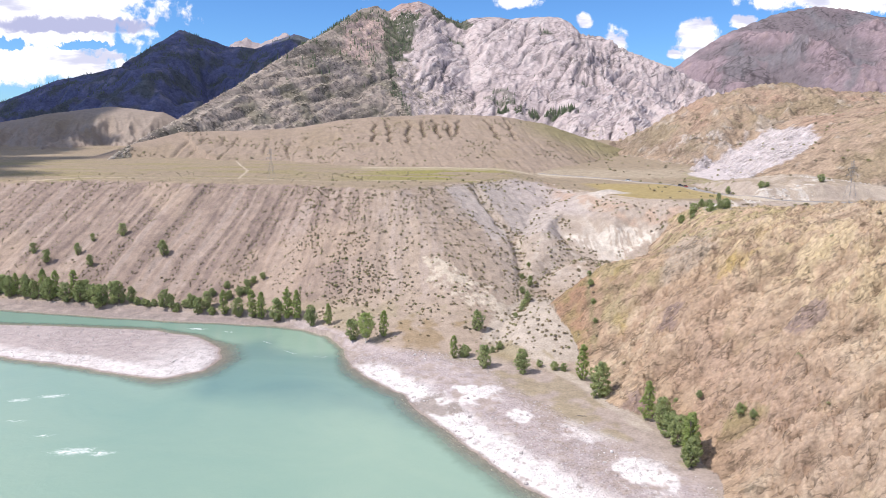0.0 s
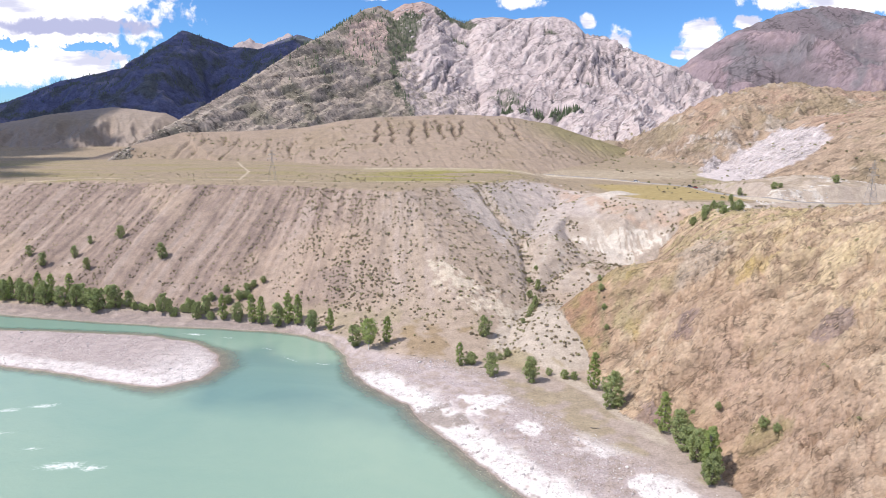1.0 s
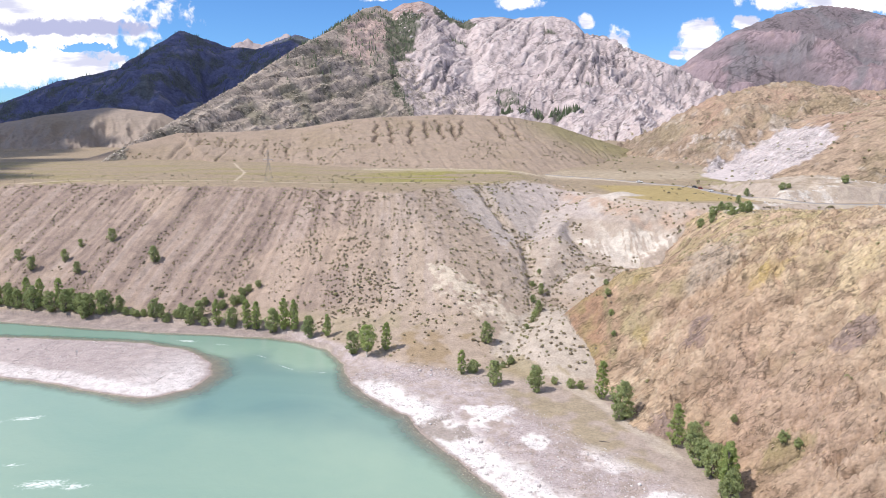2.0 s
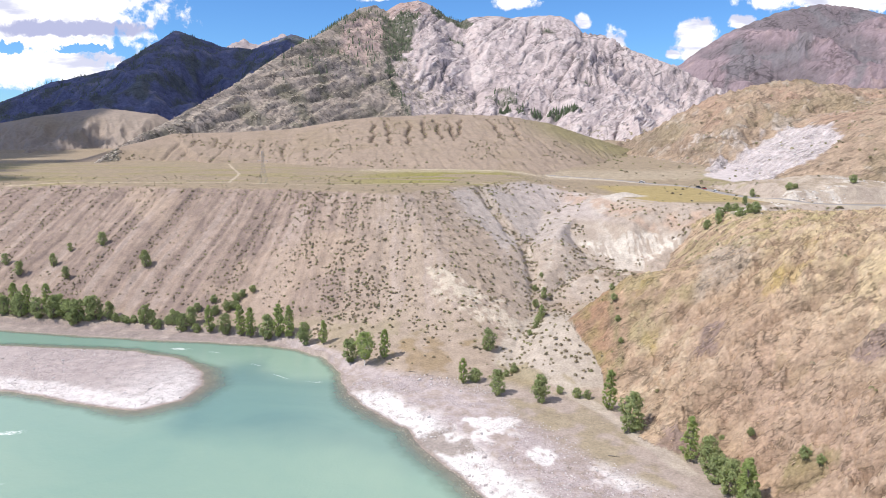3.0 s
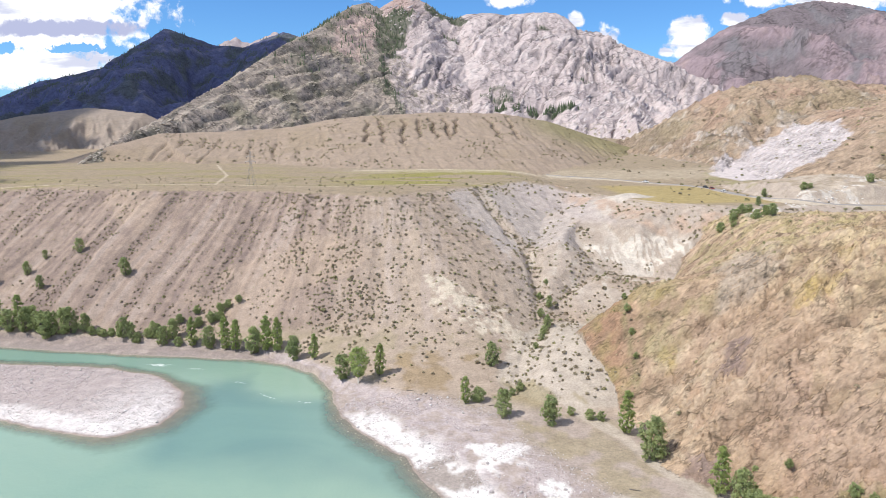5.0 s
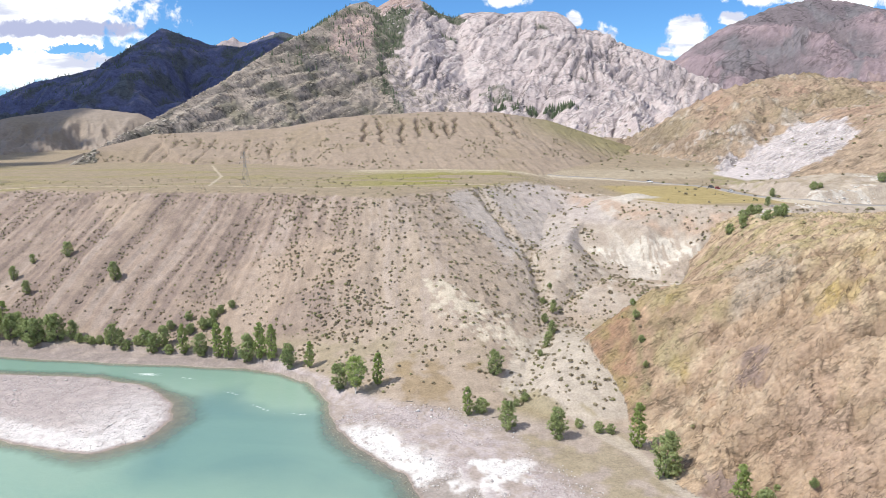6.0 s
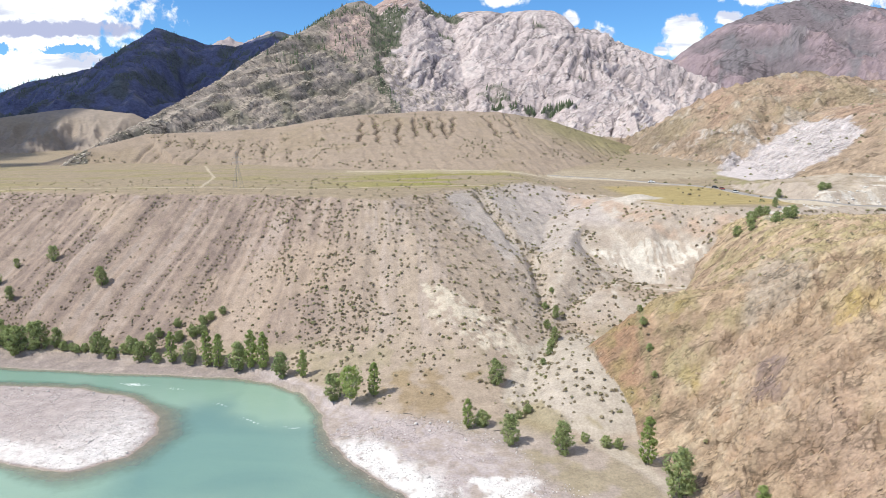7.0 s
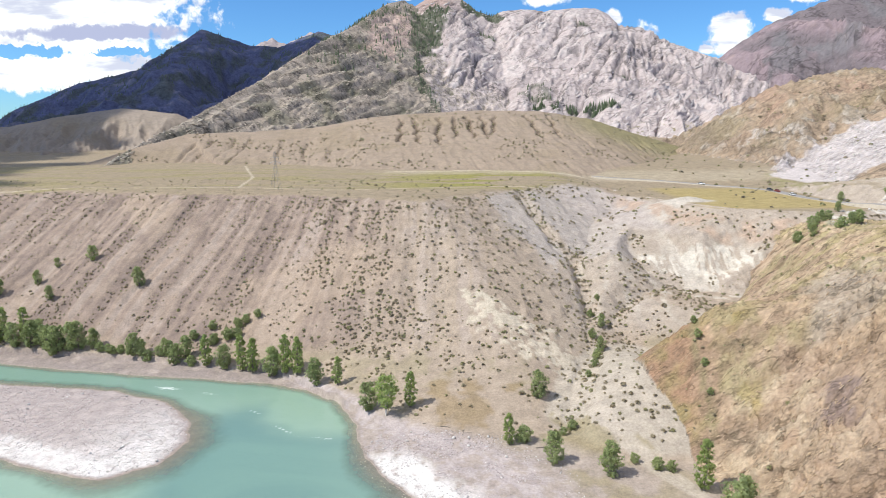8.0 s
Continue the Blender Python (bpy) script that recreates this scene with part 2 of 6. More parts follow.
def fall_line(x, y):
    """Runs across the scree scarp: even along each line of fall."""
    return x - (0.30 * step(-x, -10, 110) - 0.22 * step(x, -5, 40)) * (y - 330) + 2.6 * pnoise(x / 30.0, y / 30.0, 17) + 1.0 * pnoise(x / 9.0, y / 12.0, 18)


def crest(x, y, line, front, back=None):
    """A ridge with straight flanks: its height, and the distance from the crest."""
    d, side, z = along(x, y, line)
    slope = front if back is None else np.where(side > 0, back, front)
    return z - slope * d, d, side


def land(x, y):
    """Height, label and surface masks of the land at arrays of places, worked out in blocks."""
    lots = [part_of_land(x[i:i + 30000], y[i:i + 30000]) for i in range(0, len(x), 30000)]
    masks = {k: np.concatenate([m[k] for _, _, m in lots]) for k in MASKS}
    return np.concatenate([z for z, _, _ in lots]), np.concatenate([n for _, n, _ in lots]), masks


MASKS = ("da", "d", "di", "gully", "fe", "tread", "rib", "heap", "bluff", "fan", "crag", "dh", "rill", "bc", "sp", "bed", "pb", "pf", "pcd", "slab", "cleft", "db", "ub")


def part_of_land(x, y):
    m = {k: np.zeros(len(x)) for k in MASKS}
    lo, hi = y.min(), y.max()
    label = np.zeros(len(x), int)
    z = np.zeros(len(x))
    if lo < 640:
        z = near_land(x, y, m)
    else:
        z = 60 + 0.02 * np.clip(y - 640, 0, 600)
        m["da"], m["tread"], m["gully"], m["d"], m["di"], m["fe"] = z * 0 + 300, z, z * 0 + 99, z * 0 + 300, z * 0 - 300, z * 0 + 99
    if lo < 640:
        z, label = near_hill(x, y, z, label, m)
    if hi > 425:
        z, label = far_land(x, y, z, label, m, lo, hi)
    return z, label, m


def near_land(x, y, m):
    d, side, _ = along(x, y, SHORE)
    wob = 1.1 * fbm(x, y, 9, 3, 5) + 0.35 * fbm(x, y, 2.2, 2, 6)
    d = d * side + wob
    di = inside(x, y, ISLAND) + wob * 1.2
    bed = np.where(d < 0, np.maximum(-3.2, (0.10 - 0.055 * step(x, -45, -25) * (1 - step(y, 236, 250))) * d), 0)
    bed = np.maximum(bed, np.where(di > 0, 1.25 * (1 - np.exp(-np.maximum(di, 0) / 9)), np.maximum(-3.3, (0.07 - 0.035 * step(x, -110, -80) * (1 - step(y, 262, 280))) * di)))
    # a far low bank on the other side of the river
    other, oside, _ = along(x, y, [(-1500, 420), (-900, 330), (-420, 120), (-260, -300), (-200, -1500)])
    bed = np.where(oside < 0, np.maximum(bed, np.minimum(0.25 * other, 60)), bed)
    flood = 2.0 * (1 - np.exp(-np.maximum(d, 0) / 12)) + 0.012 * np.maximum(d, 0) + 0.10 * fbm(x, y, 4, 3, 8) * step(d, 0, 6)
    z = np.where(d > 0, flood, bed)
    # scree scarp up to the terrace
    da, aside, _ = along(x, y, SCARP)
    da = da * aside
    w = 38 * step(x, -70, 0)
    u = fall_line(x, y)
    rib = pnoise(u / 6.5, y / 120.0, 11) * 1.5 + pnoise(u / 2.6, y / 60.0, 12) * 0.5 + 0.5 * fbm(x, y, 7, 3, 16)
    big = pnoise(u / 34.0, y / 200.0, 13) * 4.5
    on = step(da, 2, 30)
    scree = 2.0 + 0.20 * np.clip(da + w, 0, w) + 0.60 * np.log1p(np.exp(np.clip(da / 2.5, -30, 30))) * 2.5 * (da < 70) + 0.60 * da * (da >= 70)
    scree = scree + (rib * (1 - 0.75 * step(x, 8, 26)) + big * (1 - 0.4 * step(x, 8, 26))) * on
    tread = 54.5 + 0.018 * np.clip(y - 400, 0, 130) - 4.0 * step(-x, 190, 260) * (1 - step(y, 420, 470)) + 0.35 * fbm(x, y, 40, 4, 14)
    east = step(x, 60, 105) * (1 - step(y, 480, 560))
    tread = tread * (1 - east) + (49.3 + 0.4 * fbm(x, y, 30, 3, 15)) * east
    tread = tread + np.clip((y - 540) * 0.02, 0, 10) + 0.04 * np.clip(x - 190, 0, 300) * step(y, 380, 460)
    land_z = smin(scree, tread, 3.5)
    # field edge: bench and pale bluff in front of it
    fe, fside, _ = along(x, y, FIELD_EDGE)
    fe = fe * fside
    bench = 49.3 + np.where(fe > -22, 0.46 * fe, np.where(fe > -30, -10.1 + 1.5 * (fe + 22), -22.1 + 0.6 * (fe + 30)))
    bench = bench + (ridged(x, y, 9, 4, 33) * 2.2 + 1.2) * step(-fe, 18, 26) + (ridged(x, y, 14, 3, 34) * 1.6 + 0.8) * step(-fe, 2, 8)
    eastern = step(x - 22 * step(y, 365, 405), 58, 96)
    land_z = np.where((fe < 0) & (x > 57) & (y < 455), land_z * (1 - eastern) + smin(land_z, np.maximum(bench, 20), 1.5) * eastern, land_z)
    gully = np.full(np.shape(x), 99.0)
    for k, (line, slope) in enumerate(GULLIES):
        gd, _, _ = along(x, y, line)
        sway = 1.2 * fbm(x, y, 12, 3, 21)
        gd = gd + sway
        cut = trough(x, y, line, slope - 0.08) + (slope - 0.08) * sway + ((0.7 * np.clip(gd - 1.2, 0, 3.0) - 0.6) * step(y, 305, 322) if k == 0 else 0.0) + (1.5 if k == 2 else 0.6) * (ridged(x, y, 9, 4, 22) + 0.55) * step(gd, 1, 7)
        land_z = smin(land_z, cut, 2.5)
        gully = np.minimum(gully, gd)
    # small fan under the nose of the rocky hill
    # pale knoll where the road is cut into the slope
    knoll = 62.5 - 0.15 * np.hypot(x - 230, y - 396) - 12 * (1 - step(x, 178, 197)) - 1.1 * np.maximum(366 - y, 0) + 1.6 * ridged(x, y, 22, 4, 25)
    land_z = np.where((x > 170) & (y > 335), smax(land_z, knoll, 2.0), land_z)
    # grey heap of spoil above the bluff
    heap = 53.0 - 0.50 * np.sqrt(((x - 118) * 0.65) ** 2 + (y - 402) ** 2 + 12.0)
    land_z = np.where(heap > land_z, smax(land_z, heap, 1.0), land_z)
    fan = fan_height(x, y) + 0.3 * fbm(x, y, 5, 3, 23)
    z = np.where(da > -w - 1, np.maximum(z, np.where(d > 0, land_z, z)), z)
    z = np.where(d > 4, smax(z, fan - 1.5 * (1 - step(gully, 2, 6)), 1.2), z)
    m["da"], m["d"], m["di"], m["gully"], m["fe"], m["tread"], m["rib"] = da, d, di, gully, fe, tread, rib
    m["fan"] = step(fan - z, -1.5, -0.2) * step(fan, 3.2, 4.5)
    m["heap"] = step(heap - z, -1.5, 0.2) * step(x, 93, 101)
    m["bluff"] = step(-fe, 17, 23) * step(x, 84, 93) * (1 - step(x, 122, 136)) * (fe < 0) * (fe > -45) * step(z, 22, 26)

    return z


def fan_height(x, y):
    """Cone of debris against the nose of the rocky hill."""
    return 15.5 - 0.36 * np.hypot(x - 57.5, np.maximum(263 - y, 0) + 0.45 * np.maximum(y - 263, 0))


def cap_grass(x, y):
    """How far up on the hill's grassy shoulder a place lies."""
    return y - 236 - 0.25 * (x - 110)


def near_hill(x, y, z, label, m):
    # the rocky hill at the near right
    df, fs, _ = along(x, y, HILL_FRONT)
    db, bs, bz = along(x, y, HILL_BACK)
    ragged = 2.2 * fbm(x, y, 16, 3, 41)
    df, db = df * fs + ragged, -db * bs + 0.5 * ragged
    dh = np.minimum(df, db)
    cap = 53 + 0.28 * (np.minimum(x, 146) - 106) - 0.20 * np.maximum(112 - x, 0) + 11 * np.exp(-((x - 71) ** 2 + (y - 266) ** 2) / 150.0) - 0.14 * (np.clip(y, 185, 262) - 212) + 2.2 * fbm(x, y, 28, 3, 42)
    cap = cap - (0.50 - 0.38 * step(x, 100, 142)) * np.maximum(y - 262, 0)
    warp_x, warp_y = x + 3.5 * fbm(x, y, 20, 3, 43), y + 3.5 * fbm(x, y, 20, 3, 44)
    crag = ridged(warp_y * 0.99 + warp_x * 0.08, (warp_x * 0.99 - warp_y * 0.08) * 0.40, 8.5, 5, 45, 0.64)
    chip = ridged(y * 0.99 + x * 0.08, (x * 0.99 - y * 0.08) * 0.48, 3.2, 3, 46, 0.64)
    foot = np.maximum(1.5, fan_height(x, y) + 0.8 + 3.0 * step(y, 250, 266))
    hill = smin(smin(foot + (0.98 + 0.35 * step(y, 228, 250)) * df, bz + 1.0 * db, 3), cap, 9) + (crag * 4.2 + 2.9) * step(dh, 1, 14) * (0.30 + 0.70 * step(fbm(x, y, 30, 3, 47), -0.3, 0.15)) * (1 - 0.6 * step(cap_grass(x, y), 0, 12)) + chip * 1.7 * step(dh, 0, 5)
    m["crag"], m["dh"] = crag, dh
    hill = np.where(dh > -1, hill, -50)
    return np.maximum(z, hill), np.where(hill > z, 1, label)


def far_land(x, y, z, label, m, lo, hi):
    if lo < 1000:
        z, label = dome_and_brown(x, y, z, label, m, lo)
    z, label = mountains(x, y, z, label, m, lo, hi)
    return z, label


def dome_and_brown(x, y, z, label, m, lo):
    def over(height, index):
        return np.maximum(z, height), np.where(height > z, index, label)

    # the dome hill with its rills
    h, cd, cs = crest(x, y, DOME, 0.225, 0.3)
    ru = x + 0.10 * (y - 640) * step(x, -260, 40) + 6 * pnoise(x / 40, y / 40, 55)
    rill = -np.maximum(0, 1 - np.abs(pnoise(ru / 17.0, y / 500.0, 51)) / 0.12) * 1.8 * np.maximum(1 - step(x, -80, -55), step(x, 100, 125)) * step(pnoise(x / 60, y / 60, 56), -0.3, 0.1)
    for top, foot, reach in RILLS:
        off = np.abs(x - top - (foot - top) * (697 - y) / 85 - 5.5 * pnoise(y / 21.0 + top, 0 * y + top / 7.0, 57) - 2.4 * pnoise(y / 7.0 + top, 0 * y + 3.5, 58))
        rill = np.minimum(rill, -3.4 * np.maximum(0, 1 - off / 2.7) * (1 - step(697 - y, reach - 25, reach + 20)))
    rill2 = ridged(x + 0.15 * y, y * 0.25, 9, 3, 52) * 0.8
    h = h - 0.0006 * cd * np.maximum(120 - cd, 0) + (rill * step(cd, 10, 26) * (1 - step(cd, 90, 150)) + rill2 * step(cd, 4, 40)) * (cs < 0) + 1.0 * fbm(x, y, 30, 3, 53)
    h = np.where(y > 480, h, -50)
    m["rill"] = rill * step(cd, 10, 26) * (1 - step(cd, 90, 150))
    z, label = over(h, 2)
    # brown hill with the pale outcrop
    h, cd, cs = crest(x, y, BROWN, 0.385, 0.35)
    arm, ad, _ = crest(x, y, [(345, 700, 132), (285, 620, 96), (238, 552, 67), (205, 500, 50)], 0.42)
    h = smax(h, arm, 8)
    bc = ridged(x + 12 * fbm(x, y, 50, 3, 71), y, 46, 5, 72, 0.55)
    ledge = -53.6 + 0.4065 * x + 0.021 * y - 0.55 * np.maximum(465 - y, 0) - 0.22 * np.maximum(x - 345, 0) - 0.5 * np.maximum(y - 570 - 0.35 * (x - 215), 0)
    bare = step(ledge - h, -6, 3) * step(x, 205, 225)
    bcf = ridged(x * 0.8 + y * 0.6, (y * 0.8 - x * 0.6) * 0.6, 15, 4, 73, 0.6)
    h = smax(h, np.where(x > 200, ledge, -50), 5)
    h = h + (bc * 9 + 6) * step(cd, 0, 70) * (1 - step(cd, 150, 220)) * (1 - 0.85 * bare) + bc * 1.5 + bcf * (4.2 - 2.6 * bare) + 1
    m["bc"] = bc
    z, label = over(np.where((y > 425) & (x > 150), h, -50), 7)
    return z, label


def mountains(x, y, z, label, m, lo, hi):
    def over(height, index):
        return np.maximum(z, height), np.where(height > z, index, label)

    # left foothills
    h, cd, cs = crest(x, y, FOOTHILL, 0.24)
    h = h + ridged(x + 0.25 * y, y * 0.3, 55, 5, 61, 0.6) * 13 * step(cd, 5, 80) + 3 * fbm(x, y, 90, 3, 62)
    z, label = over(h, 8)
    # the long rocky spur
    h, cd, cs = crest(x, y, SPUR, 0.5, 0.6)
    wx, wy = x + 18 * fbm(x, y, 70, 3, 81), y + 18 * fbm(x, y, 70, 3, 82)
    sp = ridged(wx * 0.95 - wy * 0.25, (wy * 0.5 + wx * 0.2), 60, 6, 83, 0.62)
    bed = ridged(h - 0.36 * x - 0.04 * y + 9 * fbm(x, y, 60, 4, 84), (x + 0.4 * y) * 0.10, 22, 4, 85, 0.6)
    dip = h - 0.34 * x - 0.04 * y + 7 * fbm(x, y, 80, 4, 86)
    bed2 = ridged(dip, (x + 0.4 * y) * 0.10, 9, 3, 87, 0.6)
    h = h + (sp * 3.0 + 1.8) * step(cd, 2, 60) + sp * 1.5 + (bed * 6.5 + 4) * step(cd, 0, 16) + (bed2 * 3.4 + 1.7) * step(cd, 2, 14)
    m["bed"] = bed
    m["sp"] = sp
    z, label = over(np.where(y > 540, h, -50), 3)
    if hi < 780:
        return z, label
    # mountains
    h, cd, cs = crest(x, y, PALE, 0.46, 0.6)
    wx, wy = x + 24 * fbm(x, y, 150, 4, 91), y + 24 * fbm(x, y, 150, 4, 92)
    for k, line in enumerate(BUTTRESSES):
        bh, bd, bs = crest(wx, wy, line, 0.62, 0.50)
        h = smax(h, np.where(wy < 1690, bh, -99), 8)
    # beds that climb towards the right, split by long clefts
    across, run = 0.72 * h - 0.70 * wx, 0.72 * wx + 0.70 * h
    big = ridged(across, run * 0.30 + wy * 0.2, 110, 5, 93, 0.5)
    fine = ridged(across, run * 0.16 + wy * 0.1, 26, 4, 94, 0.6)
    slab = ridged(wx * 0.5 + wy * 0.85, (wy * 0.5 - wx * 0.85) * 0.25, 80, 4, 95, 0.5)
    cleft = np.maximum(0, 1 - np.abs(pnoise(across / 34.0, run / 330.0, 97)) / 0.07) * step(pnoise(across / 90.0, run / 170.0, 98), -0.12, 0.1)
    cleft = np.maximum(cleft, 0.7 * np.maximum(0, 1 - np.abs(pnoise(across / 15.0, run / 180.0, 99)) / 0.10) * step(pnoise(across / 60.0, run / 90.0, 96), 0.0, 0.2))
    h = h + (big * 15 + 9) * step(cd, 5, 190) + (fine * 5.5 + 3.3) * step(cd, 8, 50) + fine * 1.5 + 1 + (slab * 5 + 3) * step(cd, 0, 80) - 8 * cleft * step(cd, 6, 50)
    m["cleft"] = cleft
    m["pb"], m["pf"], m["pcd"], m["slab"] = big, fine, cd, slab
    z, label = over(h, 4)
    if hi > 1000:
        h, cd, cs = crest(x, y, DARK, 0.42, 0.6)
        big = ridged(x + 40 * fbm(x, y, 150, 3, 101), y * 0.6, 170, 6, 102, 0.5)
        h = h + (big * 36 + 20) * step(cd, 5, 160) + big * 4 + 1.5 * fbm(x, y, 12, 3, 103)
        m["db"] = big
        z, label = over(h, 5)
    if hi > 1500:
        h, cd, cs = crest(x, y, PURPLE, 0.5, 0.6)
        big = ridged(x + 60 * fbm(x, y, 220, 3, 111), y * 0.6 + 0.3 * x, 230, 7, 112, 0.55)
        h = h + (big * 62 + 38) * step(cd, 5, 220) + big * 5
        m["ub"] = big
        z, label = over(h, 6)
        h, cd, cs = crest(x, y, FAR_RIDGE, 0.45, 0.6)
        z, label = over(h + ridged(x, y, 120, 5, 121) * 18, 9)
    return z, label


# ------------------------------------------------------------------ materials
def material(name):
    mat = bpy.data.materials.new(name)
    mat.use_nodes = True
    return mat, Tree(mat.node_tree)


def finish(t, color, rough=0.9, bump=None, strength=0.5, distance=0.1, spec=0.2, extra=None):
    b = t.add("ShaderNodeBsdfPrincipled")
    t.put(b.inputs["Base Color"], color)
    t.put(b.inputs["Roughness"], rough)
    b.inputs["Specular IOR Level"].default_value = spec
    if bump is not None:
        n = t.add("ShaderNodeBump")
        n.inputs["Strength"].default_value, n.inputs["Distance"].default_value = strength, distance
        t.put(n.inputs["Height"], bump)
        t.put(b.inputs["Normal"], n)
    if extra:
        extra(b)
    out = t.add("ShaderNodeOutputMaterial")
    t.put(out.inputs[0], b)
    return b


def grained(name, sizes, contrast=0.35, bump_size=1.0, bump_depth=0.3, warp=0.0, cracks=0.0, turn=0.0, squash=1.0, lean=0.0, veins=()):
    """Ground or rock: the land's own tint, broken up by grain of the given sizes (metres) and cracks."""
    mat, t = material(name)
    co = t.add("ShaderNodeTexCoord").outputs["Object"]
    tint = t.add("ShaderNodeAttribute", named="tint").outputs["Color"]
    co2 = t.stretch(co, squash, 1.0, 1.0, turn, lean)
    total = None
    for size in sizes:
        n = t.math("SUBTRACT", t.noise(co2, 1.0 / size, 5.0, 0.62, warp), 0.5)
        total = n if total is None else t.math("ADD", total, n)
    shade = t.ramp(total, -0.45, 0.45, 1.0 - contrast, 1.0 + contrast, smooth=False)
    if cracks:
        v = t.add("ShaderNodeTexVoronoi", feature="DISTANCE_TO_EDGE")
        wv = t.add("ShaderNodeVectorMath", op="ADD")
        t.put(wv.inputs[0], co2)
        cn = t.add("ShaderNodeTexNoise")
        t.put(cn.inputs["Vector"], co2)
        cn.inputs["Scale"].default_value = 0.7 / bump_size
        sc = t.add("ShaderNodeVectorMath", op="SCALE")
        t.put(sc.inputs[0], cn.outputs["Color"])
        sc.inputs["Scale"].default_value = bump_size * 1.4
        t.put(wv.inputs[1], sc.outputs[0])
        t.put(v.inputs["Vector"], wv.outputs[0])
        v.inputs["Scale"].default_value = 0.55 / bump_size
        gap = t.ramp(v.outputs[0], 0.0, 0.10, 1.0 - cracks, 1.0)
        shade = t.math("MULTIPLY", shade, gap)
    for size, depth, width, vein_lean in veins:
        vn = t.noise(t.stretch(co, 0.35, 1.0, 1.0, turn, vein_lean), 1.0 / size, 3.5, 0.6, 0.4)
        line = t.ramp(t.math("ABSOLUTE", t.math("SUBTRACT", vn, 0.5)), 0.0, width, 1.0 - depth, 1.0)
        broken = t.ramp(t.noise(co, 0.6 / size, 3.0, 0.6), 0.45, 0.60)
        shade = t.math("MULTIPLY", shade, t.ramp(broken, 0.0, 1.0, 1.0, line, smooth=False))
    gray = t.add("ShaderNodeCombineColor")
    for s in gray.inputs:
        t.put(s, shade)
    color = t.mix(1.0, tint, gray.outputs[0], "MULTIPLY")
    high = t.noise(co2, 1.0 / bump_size, 6.0, 0.65, warp)
    finish(t, color, 0.95, high, 0.9, bump_depth, 0.12)
    return mat


MAT = {
    "ground": grained("stony_ground", (0.7, 4.0), 0.38, 0.8, 0.30),
    "rocky_hill": grained("ochre_rock", (0.7, 2.6), 0.46, 1.0, 1.0, 0.2, 0.0, 15, 0.6, 40, ((5.0, 0.45, 0.05, 38), (2.2, 0.4, 0.06, 38))),
    "eroded_hill": grained("dry_loam", (1.6, 8.0), 0.26, 1.6, 0.5),
    "rocky_spur": grained("grey_schist", (2.4, 9.0), 0.50, 3.6, 2.0, 0.0, 0.0, 0, 0.40, 20, ((18.0, 0.55, 0.045, 22), (9.0, 0.5, 0.05, 16), (30.0, 0.4, 0.03, -35))),
    "pale_mountain": grained("pale_limestone", (3.6, 14.0), 0.34, 6.0, 4.5, 0.2, 0.0, 0, 0.40, 46, ((60.0, 0.5, 0.030, 46), (22.0, 0.4, 0.045, 48), (45.0, 0.35, 0.03, -55))),
    "dark_mountain": grained("wooded_rock", (4.0, 18.0), 0.60, 5.0, 4.0),
    "purple_mountain": grained("purple_rock", (6.0, 26.0), 0.40, 9.0, 8.0, 0.3, 0.0, 0, 0.6, 40, ((50.0, 0.4, 0.04, 40), (80.0, 0.4, 0.03, -40))),
    "brown_hill": grained("brown_rock", (1.6, 7.0), 0.62, 2.4, 3.0, 0.3, 0.0, 0, 0.6, 25, ((14.0, 0.4, 0.05, 25),)),
    "foothill": grained("foothill_loam", (5.0, 20.0), 0.18, 4.0, 0.8),
    "far_mountain": grained("far_rock", (12.0, 50.0), 0.25, 20.0, 6.0),
}


def blend(a, b, w):
    return a * (1 - w[:, None]) + np.array(b) * w[:, None]


def spot(x, y, cx, cy, r, wob):
    """A ragged stain round a place."""
    return step(1 - np.hypot(x - cx, y - cy) / r + wob, 0, 0.35)


FOOT_WOODS = ((160, 1224, 10), (190, 1226, 9), (218, 1228, 15), (248, 1220, 17), (274, 1226, 18))
CUTTINGS = ((168, 350, 8), (158, 345, 6), (183, 356, 6), (202, 363, 8), (192, 366, 6), (215, 364, 8), (236, 386, 9), (262, 392, 10))
# bare pale rock of the outcrop, the landslip scar, two grey slides and the fluted bluff
PATCH = [(212, 513), (234, 553), (274, 573), (318, 595), (331, 554), (316, 516), (292, 489), (266, 479), (245, 481), (220, 487)]
SCAR = [(4, 316), (15, 309), (26, 300), (38, 298), (43, 288), (35, 275), (25, 283), (14, 290), (7, 300)]
SLIDE_WEST = [(19, 396), (31, 409), (43, 379), (51, 363), (44, 341), (35, 360), (24, 384)]
SLIDE_EAST = [(41, 416), (61, 419), (72, 405), (82, 389), (80, 351), (62, 353), (55, 369), (47, 389)]
# rusty face below the summit, the wooded couloir beside it and the seam between schist and limestone
RUST = [(-130, 1250), (-137, 1400), (-108, 1560), (-62, 1570), (-52, 1450), (-80, 1240)]
COULOIR = [(-62, 1600), (-30, 1665), (20, 1665), (6, 1540), (-12, 1400), (-36, 1330), (-52, 1380), (-56, 1500)]
SEAM = [(-10, 1420), (-46, 1330), (-38, 1255), (-26, 1146), (-8, 1095), (20, 1000)]
BLUFF = [(82, 361), (102, 357.5), (123, 353), (128, 336), (121, 338), (105, 337), (101, 342), (89, 350)]


def wooded(x, y):
    """The couloir and the seam below it, where larches stand."""
    ragged = fbm(x, y, 40, 4, 231)
    off_seam, _, _ = along(x, y, SEAM)
    return np.maximum(step(inside(x, y, COULOIR) + 26 * ragged, -3, 6), step(9 + 16 * ragged - off_seam, 0, 5) * (y > 1080))


